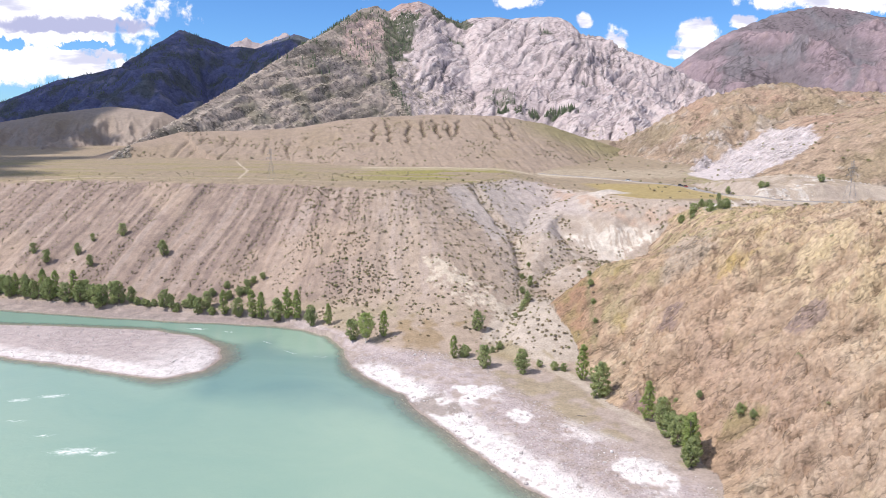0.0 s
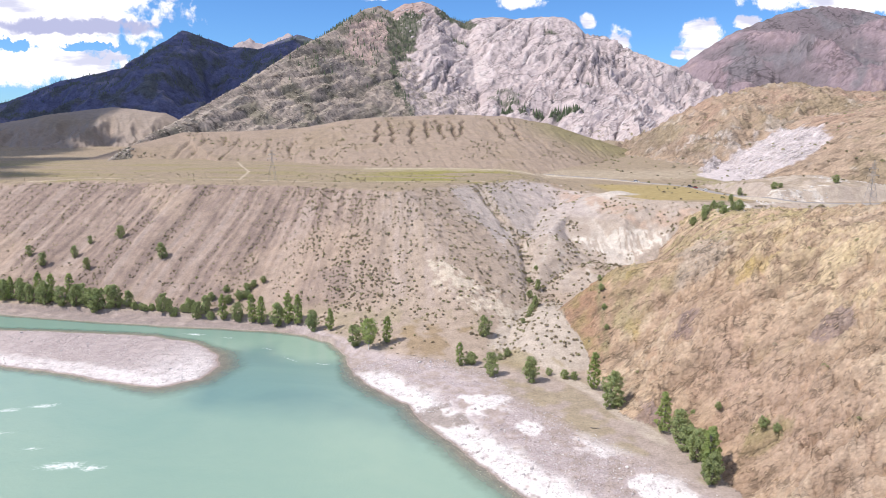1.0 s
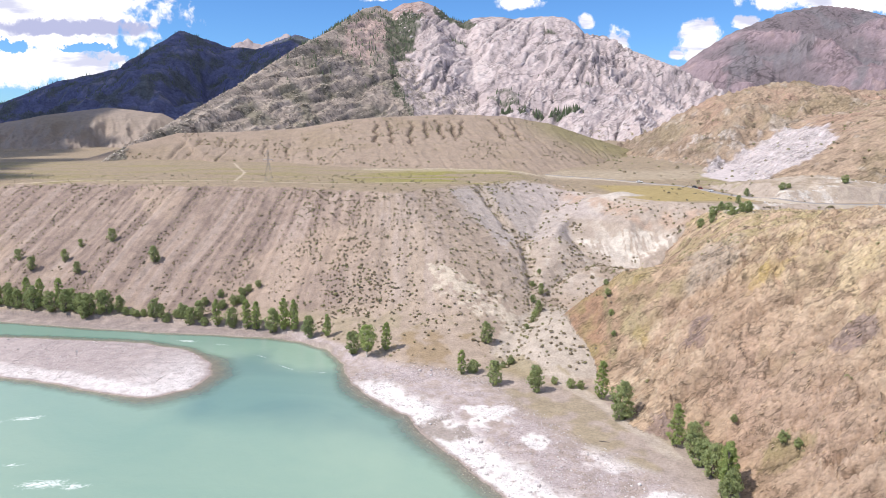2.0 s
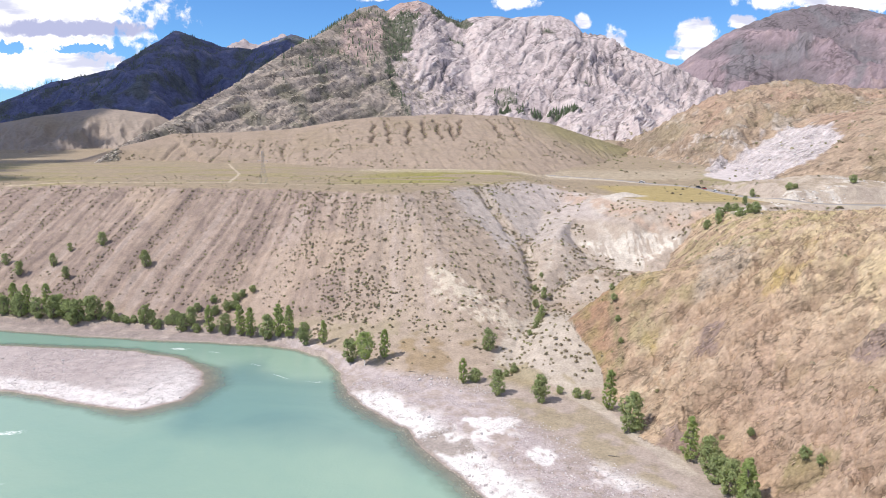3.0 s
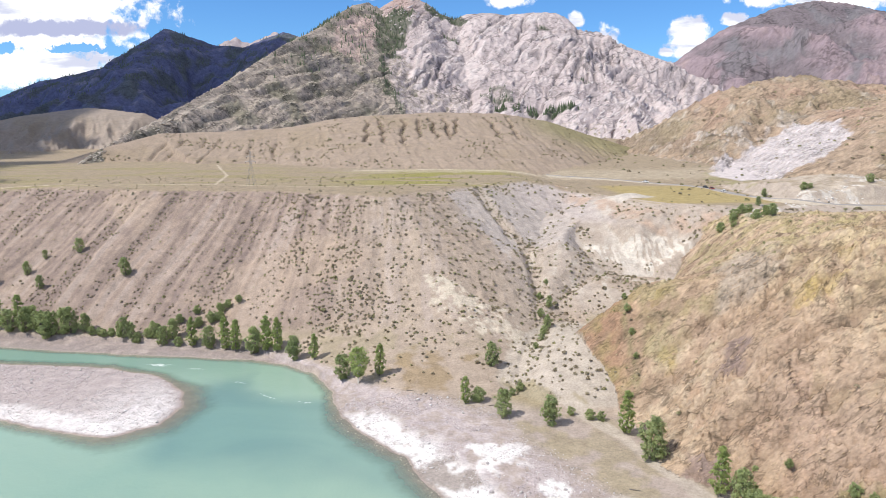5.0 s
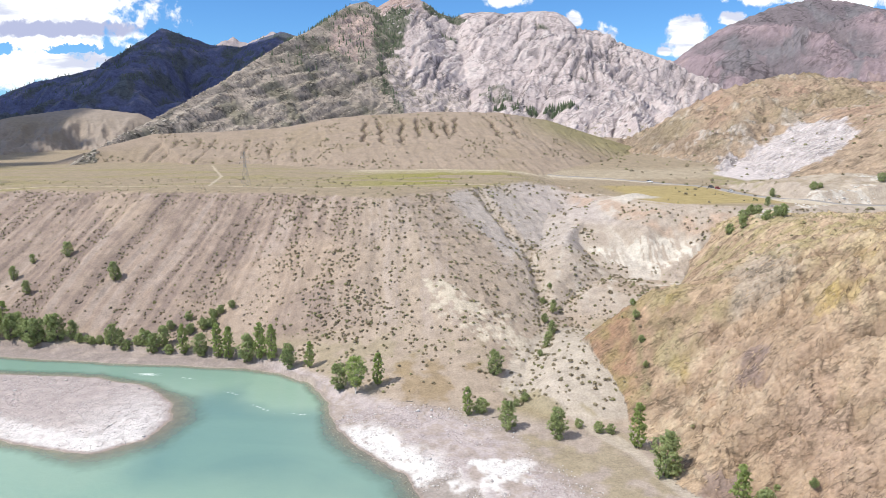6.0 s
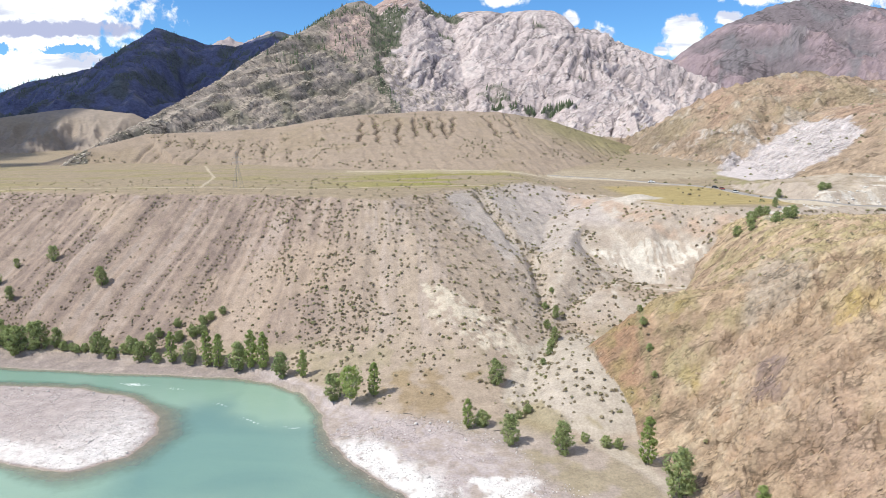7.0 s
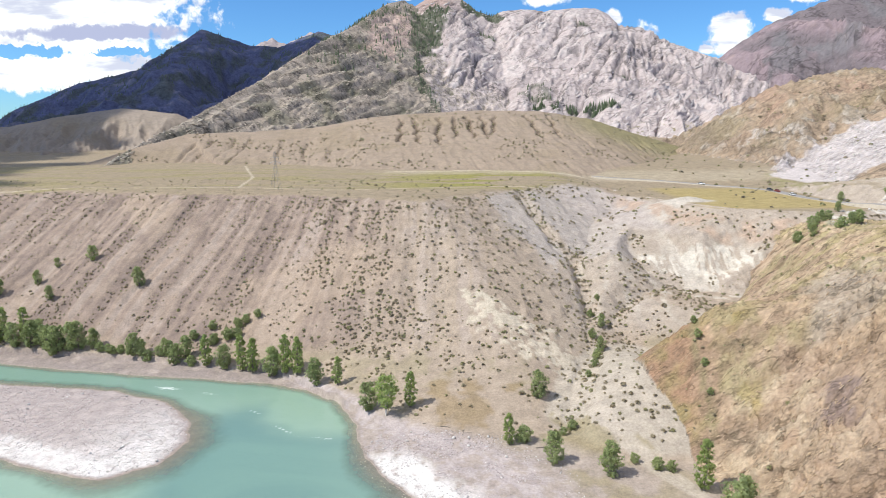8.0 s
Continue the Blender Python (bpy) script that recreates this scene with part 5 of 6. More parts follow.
    for i in near:
        ob = new("shrub", meshes[int(i) % 8, bool(green[i])])
        ob.matrix_basis = pose(x[i], y[i], z[i] - 0.08, 0, 0, float(i * 77 % 360)) @ Matrix.Diagonal((s[i] * 1.2, s[i] * 1.2, s[i], 1))
        tagged(ob, "small green shrub on stony ground" if green[i] else "small dry brown shrub on stony ground", "shrub", "shrubs on the stony ground")
    shapes = np.array([[tuple(v) for v in sh] for sh in SHRUB_SHAPES])
    for g, mat, name in ((False, TWIG, "dry_scrub"), (True, TWIG_GREEN, "green_scrub")):
        sel = np.where((green == g) & ~single)[0]
        w = rng.uniform(0, 6.28, len(sel))
        pts = shapes[sel % 8] * s[sel, None, None] * np.array([1.2, 1.2, 1.0])
        rx = pts[..., 0] * np.cos(w)[:, None] - pts[..., 1] * np.sin(w)[:, None]
        ry = pts[..., 0] * np.sin(w)[:, None] + pts[..., 1] * np.cos(w)[:, None]
        co = np.stack([rx + x[sel, None], ry + y[sel, None], pts[..., 2] + z[sel, None] - 0.1], -1).reshape(-1, 3)
        me = bpy.data.meshes.new(name)
        quads(me, co, np.arange(len(co)).reshape(-1, 4))
        me.materials.append(mat)
        tagged(new(name, me), "scattered dry shrubs dotting the slopes" if not g else "scattered green shrubs dotting the slopes", "scrub", "", "stuff")


def quads(me, co, fa):
    """Fill a mesh from arrays of corners and four-sided faces."""
    me.vertices.add(len(co))
    me.vertices.foreach_set("co", np.asarray(co, np.float32).ravel())
    me.loops.add(fa.size)
    me.loops.foreach_set("vertex_index", fa.ravel().astype(np.int32))
    me.polygons.add(len(fa))
    me.polygons.foreach_set("loop_start", np.arange(0, fa.size, fa.shape[1], dtype=np.int32))
    me.update(calc_edges=True)


scatter_shrubs()


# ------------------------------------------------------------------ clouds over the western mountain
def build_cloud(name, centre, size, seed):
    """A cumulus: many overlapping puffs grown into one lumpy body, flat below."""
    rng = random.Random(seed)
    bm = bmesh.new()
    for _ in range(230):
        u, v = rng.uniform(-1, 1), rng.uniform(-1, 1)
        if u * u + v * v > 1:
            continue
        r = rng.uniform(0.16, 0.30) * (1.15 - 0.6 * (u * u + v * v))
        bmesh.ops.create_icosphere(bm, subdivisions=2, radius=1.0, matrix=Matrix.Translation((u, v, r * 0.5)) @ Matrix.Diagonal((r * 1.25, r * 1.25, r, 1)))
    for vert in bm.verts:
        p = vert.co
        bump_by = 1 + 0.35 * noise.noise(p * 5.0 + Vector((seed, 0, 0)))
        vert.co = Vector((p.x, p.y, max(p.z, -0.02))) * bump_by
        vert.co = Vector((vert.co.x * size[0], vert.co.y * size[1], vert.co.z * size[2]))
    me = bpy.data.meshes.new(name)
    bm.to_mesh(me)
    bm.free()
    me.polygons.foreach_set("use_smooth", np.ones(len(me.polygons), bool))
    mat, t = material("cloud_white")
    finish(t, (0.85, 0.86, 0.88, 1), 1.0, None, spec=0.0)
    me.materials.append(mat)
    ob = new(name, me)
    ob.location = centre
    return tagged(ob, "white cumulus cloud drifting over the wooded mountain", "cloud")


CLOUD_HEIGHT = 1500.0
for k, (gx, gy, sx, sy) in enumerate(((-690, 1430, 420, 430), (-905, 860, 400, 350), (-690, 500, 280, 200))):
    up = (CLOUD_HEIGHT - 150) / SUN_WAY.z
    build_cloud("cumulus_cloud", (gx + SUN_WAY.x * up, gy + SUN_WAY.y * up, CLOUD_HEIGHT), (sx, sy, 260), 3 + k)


# ------------------------------------------------------------------ conifers on the mountains
def scatter_conifers():
    rng = np.random.default_rng(12)
    lots = []

    def take(n, x0, x1, y0, y1, rule, lo, hi):
        x, y = rng.uniform(x0, x1, n), rng.uniform(y0, y1, n)
        z, label, m = land(x, y)
        keep = rule(x, y, z, label, m) > rng.uniform(size=n)
        lots.append(np.stack([x, y, z, rng.uniform(lo, hi, n)], 1)[keep])

    wn = lambda x, y: fbm(x, y, 50, 4, 231)
    take(9000, -120, 150, 1080, 1765, lambda x, y, z, l, m: np.clip(wooded(x, y) + (l == 4) * (spot(x, y, 62, 1715, 28, wn(x, y)) + spot(x, y, 108, 1738, 24, wn(x, y)) + spot(x, y, 138, 1712, 14, wn(x, y))), 0, 1) * 0.5, 4, 8)
    take(2500, 130, 310, 1190, 1260, lambda x, y, z, l, m: (l == 4) * np.clip(sum(spot(x, y, cx, cy, r, wn(x, y)) for cx, cy, r in FOOT_WOODS), 0, 1) * 0.35, 6, 11)
    take(7000, -80, 560, 1050, 1740, lambda x, y, z, l, m: (l == 4) * step(-m["slab"] + fbm(x, y, 110, 3, 233), 1.55, 1.8) * 0.7, 5, 10)
    take(5000, -330, -60, 800, 1700, lambda x, y, z, l, m: (l == 3) * (0.06 + 0.5 * step(fbm(x, y, 60, 4, 221), 0.05, 0.4)) * step(z, 130, 260), 5, 10)
    take(9000, -1020, -200, 1330, 1660, lambda x, y, z, l, m: (l == 5) * (0.05 + 0.25 * step(fbm(x, y, 40, 4, 241), -0.05, 0.25)), 3, 6.5)
    p = np.concatenate(lots)
    n, sides, tiers = len(p), 5, 2
    w = np.linspace(0, 2 * np.pi, sides, endpoint=False)[None, :] + rng.uniform(0, 6, (n, 1))
    r = p[:, 3:4] * 0.19 * rng.uniform(0.7, 1.3, (n, sides))
    co, fa = [], []
    for k in range(tiers):
        ring = np.stack([p[:, 0:1] + np.cos(w + k) * r * (1 - 0.45 * k), p[:, 1:2] + np.sin(w + k) * r * (1 - 0.45 * k), p[:, 2:3] + p[:, 3:4] * (0.06 + 0.36 * k) + 0 * w], -1)
        tip = np.stack([p[:, 0], p[:, 1], p[:, 2] + p[:, 3] * (0.62 + 0.38 * k)], -1)[:, None, :]
        co.append(np.concatenate([ring, tip], 1))
    co = np.concatenate(co, 1)
    per = tiers * (sides + 1)
    base = np.array([(k * (sides + 1) + i, k * (sides + 1) + (i + 1) % sides, k * (sides + 1) + sides) for k in range(tiers) for i in range(sides)])
    fa = (base[None] + (np.arange(n) * per)[:, None, None]).reshape(-1, 3)
    me = bpy.data.meshes.new("larch_wood")
    quads(me, co.reshape(-1, 3), fa)
    me.materials.append(NEEDLE)
    tagged(new("larch_wood", me), "dark larches in the mountain couloirs and on the ridges", "trees", "", "stuff")


scatter_conifers()


# ------------------------------------------------------------------ stones
def stone_material(name, dark, light):
    mat, t = material(name)
    isl = t.add("ShaderNodeNewGeometry").outputs["Random Per Island"]
    own = t.add("ShaderNodeObjectInfo").outputs["Random"]
    co = t.add("ShaderNodeTexCoord").outputs["Object"]
    n = t.noise(co, 3.0, 4.0, 0.6)
    mixed = t.math("ADD", t.math("MULTIPLY", t.math("FRACT", t.math("ADD", isl, own)), 0.7), t.math("MULTIPLY", n, 0.4), clamp=True)
    finish(t, t.mix(mixed, (*dark, 1), (*light, 1)), 0.9, n, 0.5, 0.05, 0.2)
    return mat


PALE_STONE = stone_material("pale_river_stone", (0.34, 0.29, 0.28), (0.74, 0.71, 0.69))
OCHRE_STONE = stone_material("ochre_rock_chunk", (0.30, 0.205, 0.135), (0.55, 0.42, 0.285))
GREY_STONE = stone_material("grey_schist_block", (0.27, 0.23, 0.195), (0.54, 0.475, 0.395))
LIME_STONE = stone_material("limestone_ledge", (0.46, 0.40, 0.39), (0.60, 0.54, 0.525))
WHITE_STONE = stone_material("white_rock_chunk", (0.45, 0.41, 0.38), (0.70, 0.67, 0.63))


def pebble_material():
    """River pebbles: the tint of their bar, each a little lighter or darker."""
    mat, t = material("river_pebble")
    isl = t.add("ShaderNodeNewGeometry").outputs["Random Per Island"]
    tint = t.add("ShaderNodeAttribute", named="tint").outputs["Color"]
    shade = t.ramp(isl, 0.0, 1.0, 0.72, 1.30, smooth=False)
    gray = t.add("ShaderNodeCombineColor")
    for socket in gray.inputs:
        t.put(socket, shade)
    finish(t, t.mix(1.0, tint, gray.outputs[0], "MULTIPLY"), 0.85, spec=0.25)
    return mat


PEBBLE_STONE = pebble_material()


def stone_shape(seed):
    """Corners and faces of a rough stone of radius one: a jittered, flattened dodecahedral lump."""
    rng = random.Random(seed)
    bm = bmesh.new()
    bmesh.ops.create_icosphere(bm, subdivisions=1, radius=1.0)
    for v in bm.verts:
        v.co = Vector((v.co.x * rng.uniform(0.75, 1.15), v.co.y * rng.uniform(0.65, 1.0), v.co.z * rng.uniform(0.5, 0.85)))
    bmesh.ops.convex_hull(bm, input=bm.verts)
    bmesh.ops.delete(bm, geom=[v for v in bm.verts if not v.link_faces], context="VERTS")
    bmesh.ops.triangulate(bm, faces=bm.faces)
    bm.verts.ensure_lookup_table()
    bm.verts.index_update()
    out = (np.array([v.co[:] for v in bm.verts]), np.array([[v.index for v in f.verts] for f in bm.faces]))
    bm.free()
    return out


STONES = [stone_shape(500 + k) for k in range(5)]


def pebble_shape(seed):
    """A small worn stone of eight faces."""
    rng = random.Random(seed)
    ring = [(math.cos(w) * rng.uniform(0.8, 1.2), math.sin(w) * rng.uniform(0.7, 1.1), rng.uniform(-0.1, 0.1)) for w in (0.0, 1.57, 3.14, 4.71)]
    co = np.array(ring + [(0.15, 0.1, 0.6), (0, 0, -0.6)])
    return co, np.array([(k, (k + 1) % 4, 4) for k in range(4)] + [((k + 1) % 4, k, 5) for k in range(4)])


PEBBLES = [pebble_shape(540 + k) for k in range(4)]


def strew(name, label, x, y, z, s, mat, rng, sink=0.25, shapes=None, colors=None):
    """One sheet of many stones."""
    cos, fas, cls, base = [], [], [], 0
    shapes = shapes or STONES
    for k, (sc, sf) in enumerate(shapes):
        sel = np.arange(k, len(x), len(shapes))
        if not len(sel):
            continue
        w = rng.uniform(0, 6.28, len(sel))
        p = sc[None] * s[sel, None, None] * np.stack([rng.uniform(0.8, 1.3, len(sel)), rng.uniform(0.7, 1.1, len(sel)), rng.uniform(0.7, 1.1, len(sel))], -1)[:, None, :]
        px = p[..., 0] * np.cos(w)[:, None] - p[..., 1] * np.sin(w)[:, None] + x[sel, None]
        py = p[..., 0] * np.sin(w)[:, None] + p[..., 1] * np.cos(w)[:, None] + y[sel, None]
        pz = p[..., 2] + z[sel, None] + s[sel, None] * (0.5 - sink)
        cos.append(np.stack([px, py, pz], -1).reshape(-1, 3))
        if colors is not None:
            cls.append(np.repeat(np.c_[colors[sel], np.ones(len(sel))], len(sc), axis=0))
        fas.append((sf[None] + (np.arange(len(sel)) * len(sc))[:, None, None]).reshape(-1, 3) + base)
        base += len(sel) * len(sc)
    me = bpy.data.meshes.new(name)
    quads(me, np.concatenate(cos), np.concatenate(fas))
    me.materials.append(mat)
    if colors is not None:
        at = me.attributes.new("tint", "FLOAT_COLOR", "POINT")
        at.data.foreach_set("color", np.concatenate(cls).astype(np.float32).ravel())
    return tagged(new(name, me), label, "stones", "", "stuff")


def slabs(name, label, x, y, z, s, rng, mat, turn=0.34, tilt=0.72, long=3.0, spread_by=0.3):
    """Long thin ribs of rock that rise along their bed: turned in plan and tilted by radians."""
    cos, fas, base = [], [], 0
    for k, (sc, sf) in enumerate(STONES):
        sel = np.arange(k, len(x), len(STONES))
        n = len(sel)
        p = sc[None] * s[sel, None, None] * np.stack([rng.uniform(1.3, long, n), rng.uniform(0.5, 1.0, n), rng.uniform(0.6, 1.1, n)], -1)[:, None, :]
        w, e = rng.normal(turn, spread_by, n)[:, None], rng.normal(tilt, 0.5 * spread_by, n)[:, None]
        px, pz = p[..., 0] * np.cos(e) - p[..., 2] * np.sin(e), p[..., 0] * np.sin(e) + p[..., 2] * np.cos(e)
        qx, qy = px * np.cos(w) - p[..., 1] * np.sin(w), px * np.sin(w) + p[..., 1] * np.cos(w)
        cos.append(np.stack([qx + x[sel, None], qy + y[sel, None], pz + z[sel, None] + 0.1 * s[sel, None]], -1).reshape(-1, 3))
        fas.append((sf[None] + (np.arange(n) * len(sc))[:, None, None]).reshape(-1, 3) + base)
        base += n * len(sc)
    me = bpy.data.meshes.new(name)
    quads(me, np.concatenate(cos), np.concatenate(fas))
    me.materials.append(mat)
    tagged(new(name, me), label, "rocks", "", "stuff")


def strew_all():
    rng = np.random.default_rng(21)
    # gravel of the bars: many small pebbles, then larger stones
    x, y = rng.uniform(-150, 75, 150000), rng.uniform(140, 300, 150000)
    d, side, _ = along(x, y, SHORE)
    pick = ((d * side > 0) & (d < 34) & (y < 248) & (x > -30)) | ((inside(x, y, ISLAND) > 1) & (rng.uniform(size=x.size) < 0.5))
    x, y = x[pick], y[pick]
    z, label, m = land(x, y)
    keep = (label == 0) & (z < 3) & ((fbm(x, y, 9, 4, 202) + fbm(x, y, 30, 3, 341)) > -0.25)
    m = {k: v[keep] for k, v in m.items()}
    x, y, z, label = x[keep], y[keep], z[keep], label[keep]
    strew("pebbles", "small pale and grey pebbles covering the gravel bars", x, y, z, rng.uniform(0.08, 0.24, len(x)), PEBBLE_STONE, rng, 0.35, PEBBLES, tints(x, y, z, label, m, 0 * x))
    x, y = rng.uniform(-190, 75, 60000), rng.uniform(140, 300, 60000)
    z, label, m = land(x, y)
    on_bar = (m["d"] > 0.3) & (m["d"] < 36) & (y < 250) & (z < 3)
    on_isl = (m["di"] > 0.5)
    keep = (on_bar & (rng.uniform(size=x.size) < 0.75 - 0.015 * m["d"])) | (on_isl & (rng.uniform(size=x.size) < 0.35))
    keep &= (fbm(x, y, 9, 4, 202) + fbm(x, y, 30, 3, 341)) > -0.3
    s = rng.uniform(0.10, 0.26, x.size) * (1 + 1.2 * (rng.uniform(size=x.size) > 0.97))
    strew("gravel", "pale rounded river gravel and cobbles", x[keep], y[keep], z[keep], s[keep], PALE_STONE, rng)
    # wet cobbles at the water's edge
    keep = (np.abs(m["d"] - (-0.8)) < 1.6) & (y < 245) & (x > -40) & (rng.uniform(size=x.size) < 0.35)
    strew("cobbles", "half-drowned grey cobbles along the waterline", x[keep], y[keep], np.maximum(z[keep], -0.12), rng.uniform(0.10, 0.30, keep.sum()), GREY_STONE, rng)
    # broken rock on the near hill
    x, y = rng.uniform(58, 190, 30000), rng.uniform(140, 330, 30000)
    z, label, m = land(x, y)
    keep = (label == 1) & (rng.uniform(size=x.size) < 0.12 + 0.5 * step(m["crag"], -0.6, -0.2)) & (y < 300)
    strew("rock_debris", "ochre broken rock lying on the craggy hill", x[keep], y[keep], z[keep], rng.uniform(0.07, 0.24, keep.sum()), OCHRE_STONE, rng, 0.4)
    # slabs standing out along the beds of the hill
    x, y = rng.uniform(58, 190, 42000), rng.uniform(140, 300, 42000)
    z, label, m = land(x, y)
    keep = (label == 1) & (rng.uniform(size=x.size) < 0.08 + 0.55 * step(m["crag"], -0.9, -0.4)) & (cap_grass(x, y) < 14) & (m["dh"] > 3)
    slabs("rock_slabs", "tilted ochre rock slabs standing out of the craggy hill", x[keep], y[keep], z[keep], rng.uniform(0.08, 0.25, keep.sum()), rng, OCHRE_STONE, -0.05, 0.72, 4.5, 0.24)
    # blocks and ledges on the spur
    x, y = rng.uniform(-330, 20, 26000), 560 + 800 * rng.uniform(size=26000) ** 1.4
    z, label, m = land(x, y)
    sd, _, _ = along(x, y, SPUR)
    keep = (label == 3) & (rng.uniform(size=x.size) < (0.10 + 0.5 * step(m["bed"], -0.6, -0.2) + 0.4 * (1 - step(sd, 4, 22))) * (1 - 0.7 * step(z, 120, 260)))
    strew("spur_blocks", "grey schist blocks and ledges on the long spur", x[keep], y[keep], z[keep], rng.uniform(0.5, 1.5, keep.sum()), GREY_STONE, rng, 0.35)
    x, y = rng.uniform(-330, 20, 30000), 560 + 900 * rng.uniform(size=30000) ** 1.2
    z, label, m = land(x, y)
    keep = (label == 3) & (rng.uniform(size=x.size) < 0.06 + 0.45 * step(m["bed"], -0.7, -0.3))
    slabs("spur_ledges", "grey schist ledges lying along the flank of the spur", x[keep], y[keep], z[keep] - 0.4, rng.uniform(0.5, 1.5, keep.sum()), rng, GREY_STONE, 0.62, 0.36, 5.5, 0.14)
    # ledges of the limestone, thickest at its foot
    x, y = rng.uniform(-60, 620, 26000), rng.uniform(980, 1740, 26000)
    z, label, m = land(x, y)
    keep = (label == 4) & (rng.uniform(size=x.size) < 0.03 + 0.12 * step(m["pf"], -0.8, -0.3) + 0.25 * step(x, 230, 330) * (1 - step(z, 110, 190)))
    slabs("limestone_ledges", "pale limestone ledges climbing across the mountain face", x[keep], y[keep], z[keep] - 2.0, rng.uniform(1.4, 3.8, keep.sum()), rng, LIME_STONE, 0.75, 0.36, 5.5, 0.16)
    # pale chunks in the road cuttings, bluff and outcrop
    x, y = rng.uniform(130, 400, 40000), rng.uniform(315, 610, 40000)
    z, label, m = land(x, y)
    cut = sum(spot(x, y, cx, cy, r, 0) for cx, cy, r in CUTTINGS)
    cut = cut + spot(x, y, 150, 326, 9, 0) + spot(x, y, 172, 340, 9, 0)
    prob = 0.22 * np.clip(cut, 0, 1) + 0.12 * step(inside(x, y, PATCH), 0, 5) * (label == 7)
    keep = rng.uniform(size=x.size) < prob
    strew("white_rubble", "pale limestone rubble below the outcrop and cuttings", x[keep], y[keep], z[keep], rng.uniform(0.3, 0.9, keep.sum()), WHITE_STONE, rng, 0.4)


strew_all()


def single_boulders():
    rng = random.Random(61)
    spots = []
    while len(spots) < 46:
        x, y = rng.uniform(-24, 60), rng.uniform(150, 246)
        spots.append((x, y))
    a = np.array(spots)
    z, label, m = land(a[:, 0], a[:, 1])
    meshes = []
    for k, (sc, sf) in enumerate(STONES):
        me = bpy.data.meshes.new("boulder")
        quads(me, sc, sf)
        me.materials.append(PALE_STONE)
        meshes.append(me)
    for i, (x, y) in enumerate(spots):
        if not (0.4 < m["d"][i] < 30) or label[i] != 0:
            continue
        s = rng.uniform(0.35, 0.8)
        ob = new("boulder", meshes[i % 5])
        ob.matrix_basis = pose(x, y, z[i] + s * 0.25, rng.uniform(-15, 15), rng.uniform(-15, 15), rng.uniform(0, 360)) @ Matrix.Diagonal((s, s, s, 1))
        tagged(ob, "grey rounded boulder lying on the gravel bar", "boulder", "boulders on the bar")


single_boulders()


# ------------------------------------------------------------------ road, cars, pylons
def plain(name, color, rough=0.6, metal=0.0, spread_by=0.08, size=1.0):
    mat, t = material(name)
    co = t.add("ShaderNodeTexCoord").outputs["Object"]
    n = t.noise(co, 1.0 / size, 4.0, 0.6)
    lo, hi = [tuple(max(0.0, c * f) for c in color) for f in (1 - spread_by, 1 + spread_by)]
    b = finish(t, t.mix(n, (*lo, 1), (*hi, 1)), rough, None, spec=0.4)
    b.inputs["Metallic"].default_value = metal
    return mat


ASPHALT = plain("asphalt", (0.27, 0.25, 0.235), 1.0, 0, 0.2, 3.0)
VERGE = plain("gravel_verge", (0.40, 0.345, 0.275), 1.0, 0, 0.3, 1.5)
STEEL = plain("galvanised_steel", (0.30, 0.30, 0.31), 0.55, 0.6, 0.2, 0.5)
ROAD = [(96, 518), (121, 510), (147, 501), (171, 479), (183, 456), (182, 432), (180.5, 410), (185, 383), (187, 368), (196, 356), (225, 350), (300, 347), (420, 352)]


def smooth_line(line, step_length):
    a = np.array(line, float)
    for _ in range(3):
        b = [a[0]]
        for p, q in zip(a[:-1], a[1:]):
            b += [p * 0.75 + q * 0.25, p * 0.25 + q * 0.75]
        b.append(a[-1])
        a = np.array(b)
    run = np.r_[0, np.cumsum(np.hypot(*np.diff(a, axis=0).T))]
    at = np.arange(0, run[-1], step_length)
    return np.stack([np.interp(at, run, a[:, 0]), np.interp(at, run, a[:, 1])], 1)


ROAD_MID = smooth_line(ROAD, 3.0)


def build_road():
    way = np.gradient(ROAD_MID, axis=0)
    way /= np.hypot(way[:, 0], way[:, 1])[:, None]
    side = np.stack([way[:, 1], -way[:, 0]], 1)
    across = np.array([-4.6, -3.1, 0.0, 3.1, 4.6])
    lift = np.array([-0.5, 0.12, 0.18, 0.12, -0.5])
    pts = ROAD_MID[:, None, :] + side[:, None, :] * across[None, :, None]
    zz = land(pts[..., 0].ravel(), pts[..., 1].ravel())[0].reshape(pts.shape[:2])
    verge = zz[:, [0, 4]] - 0.4
    zz = zz[:, 1:4].max(axis=1) - 0.05
    for _ in range(12):
        zz[1:-1] = 0.25 * zz[:-2] + 0.5 * zz[1:-1] + 0.25 * zz[2:]
    z = zz[:, None] + lift[None]
    z[:, [0, 4]] = np.minimum(z[:, [0, 4]], verge)
    co = np.concatenate([pts, z[..., None]], -1)
    n, w = co.shape[:2]
    idx = np.arange(n * w).reshape(n, w)
    fa = np.stack([idx[:-1, :-1], idx[1:, :-1], idx[1:, 1:], idx[:-1, 1:]], -1).reshape(-1, 4)
    me = bpy.data.meshes.new("road")
    quads(me, co.reshape(-1, 3), fa)
    me.materials.append(ASPHALT)
    me.materials.append(VERGE)
    me.polygons.foreach_set("material_index", np.tile(np.array([1, 0, 0, 1], np.int32), n - 1))
    tagged(new("road", me), "grey asphalt road winding over the terrace", "road", "", "structure")
    return zz + 0.16, way


ROAD_Z, ROAD_WAY = build_road()
GLASS_DARK = plain("car_glass", (0.03, 0.035, 0.04), 0.1)
TYRE = plain("tyre_rubber", (0.03, 0.03, 0.03), 0.9)


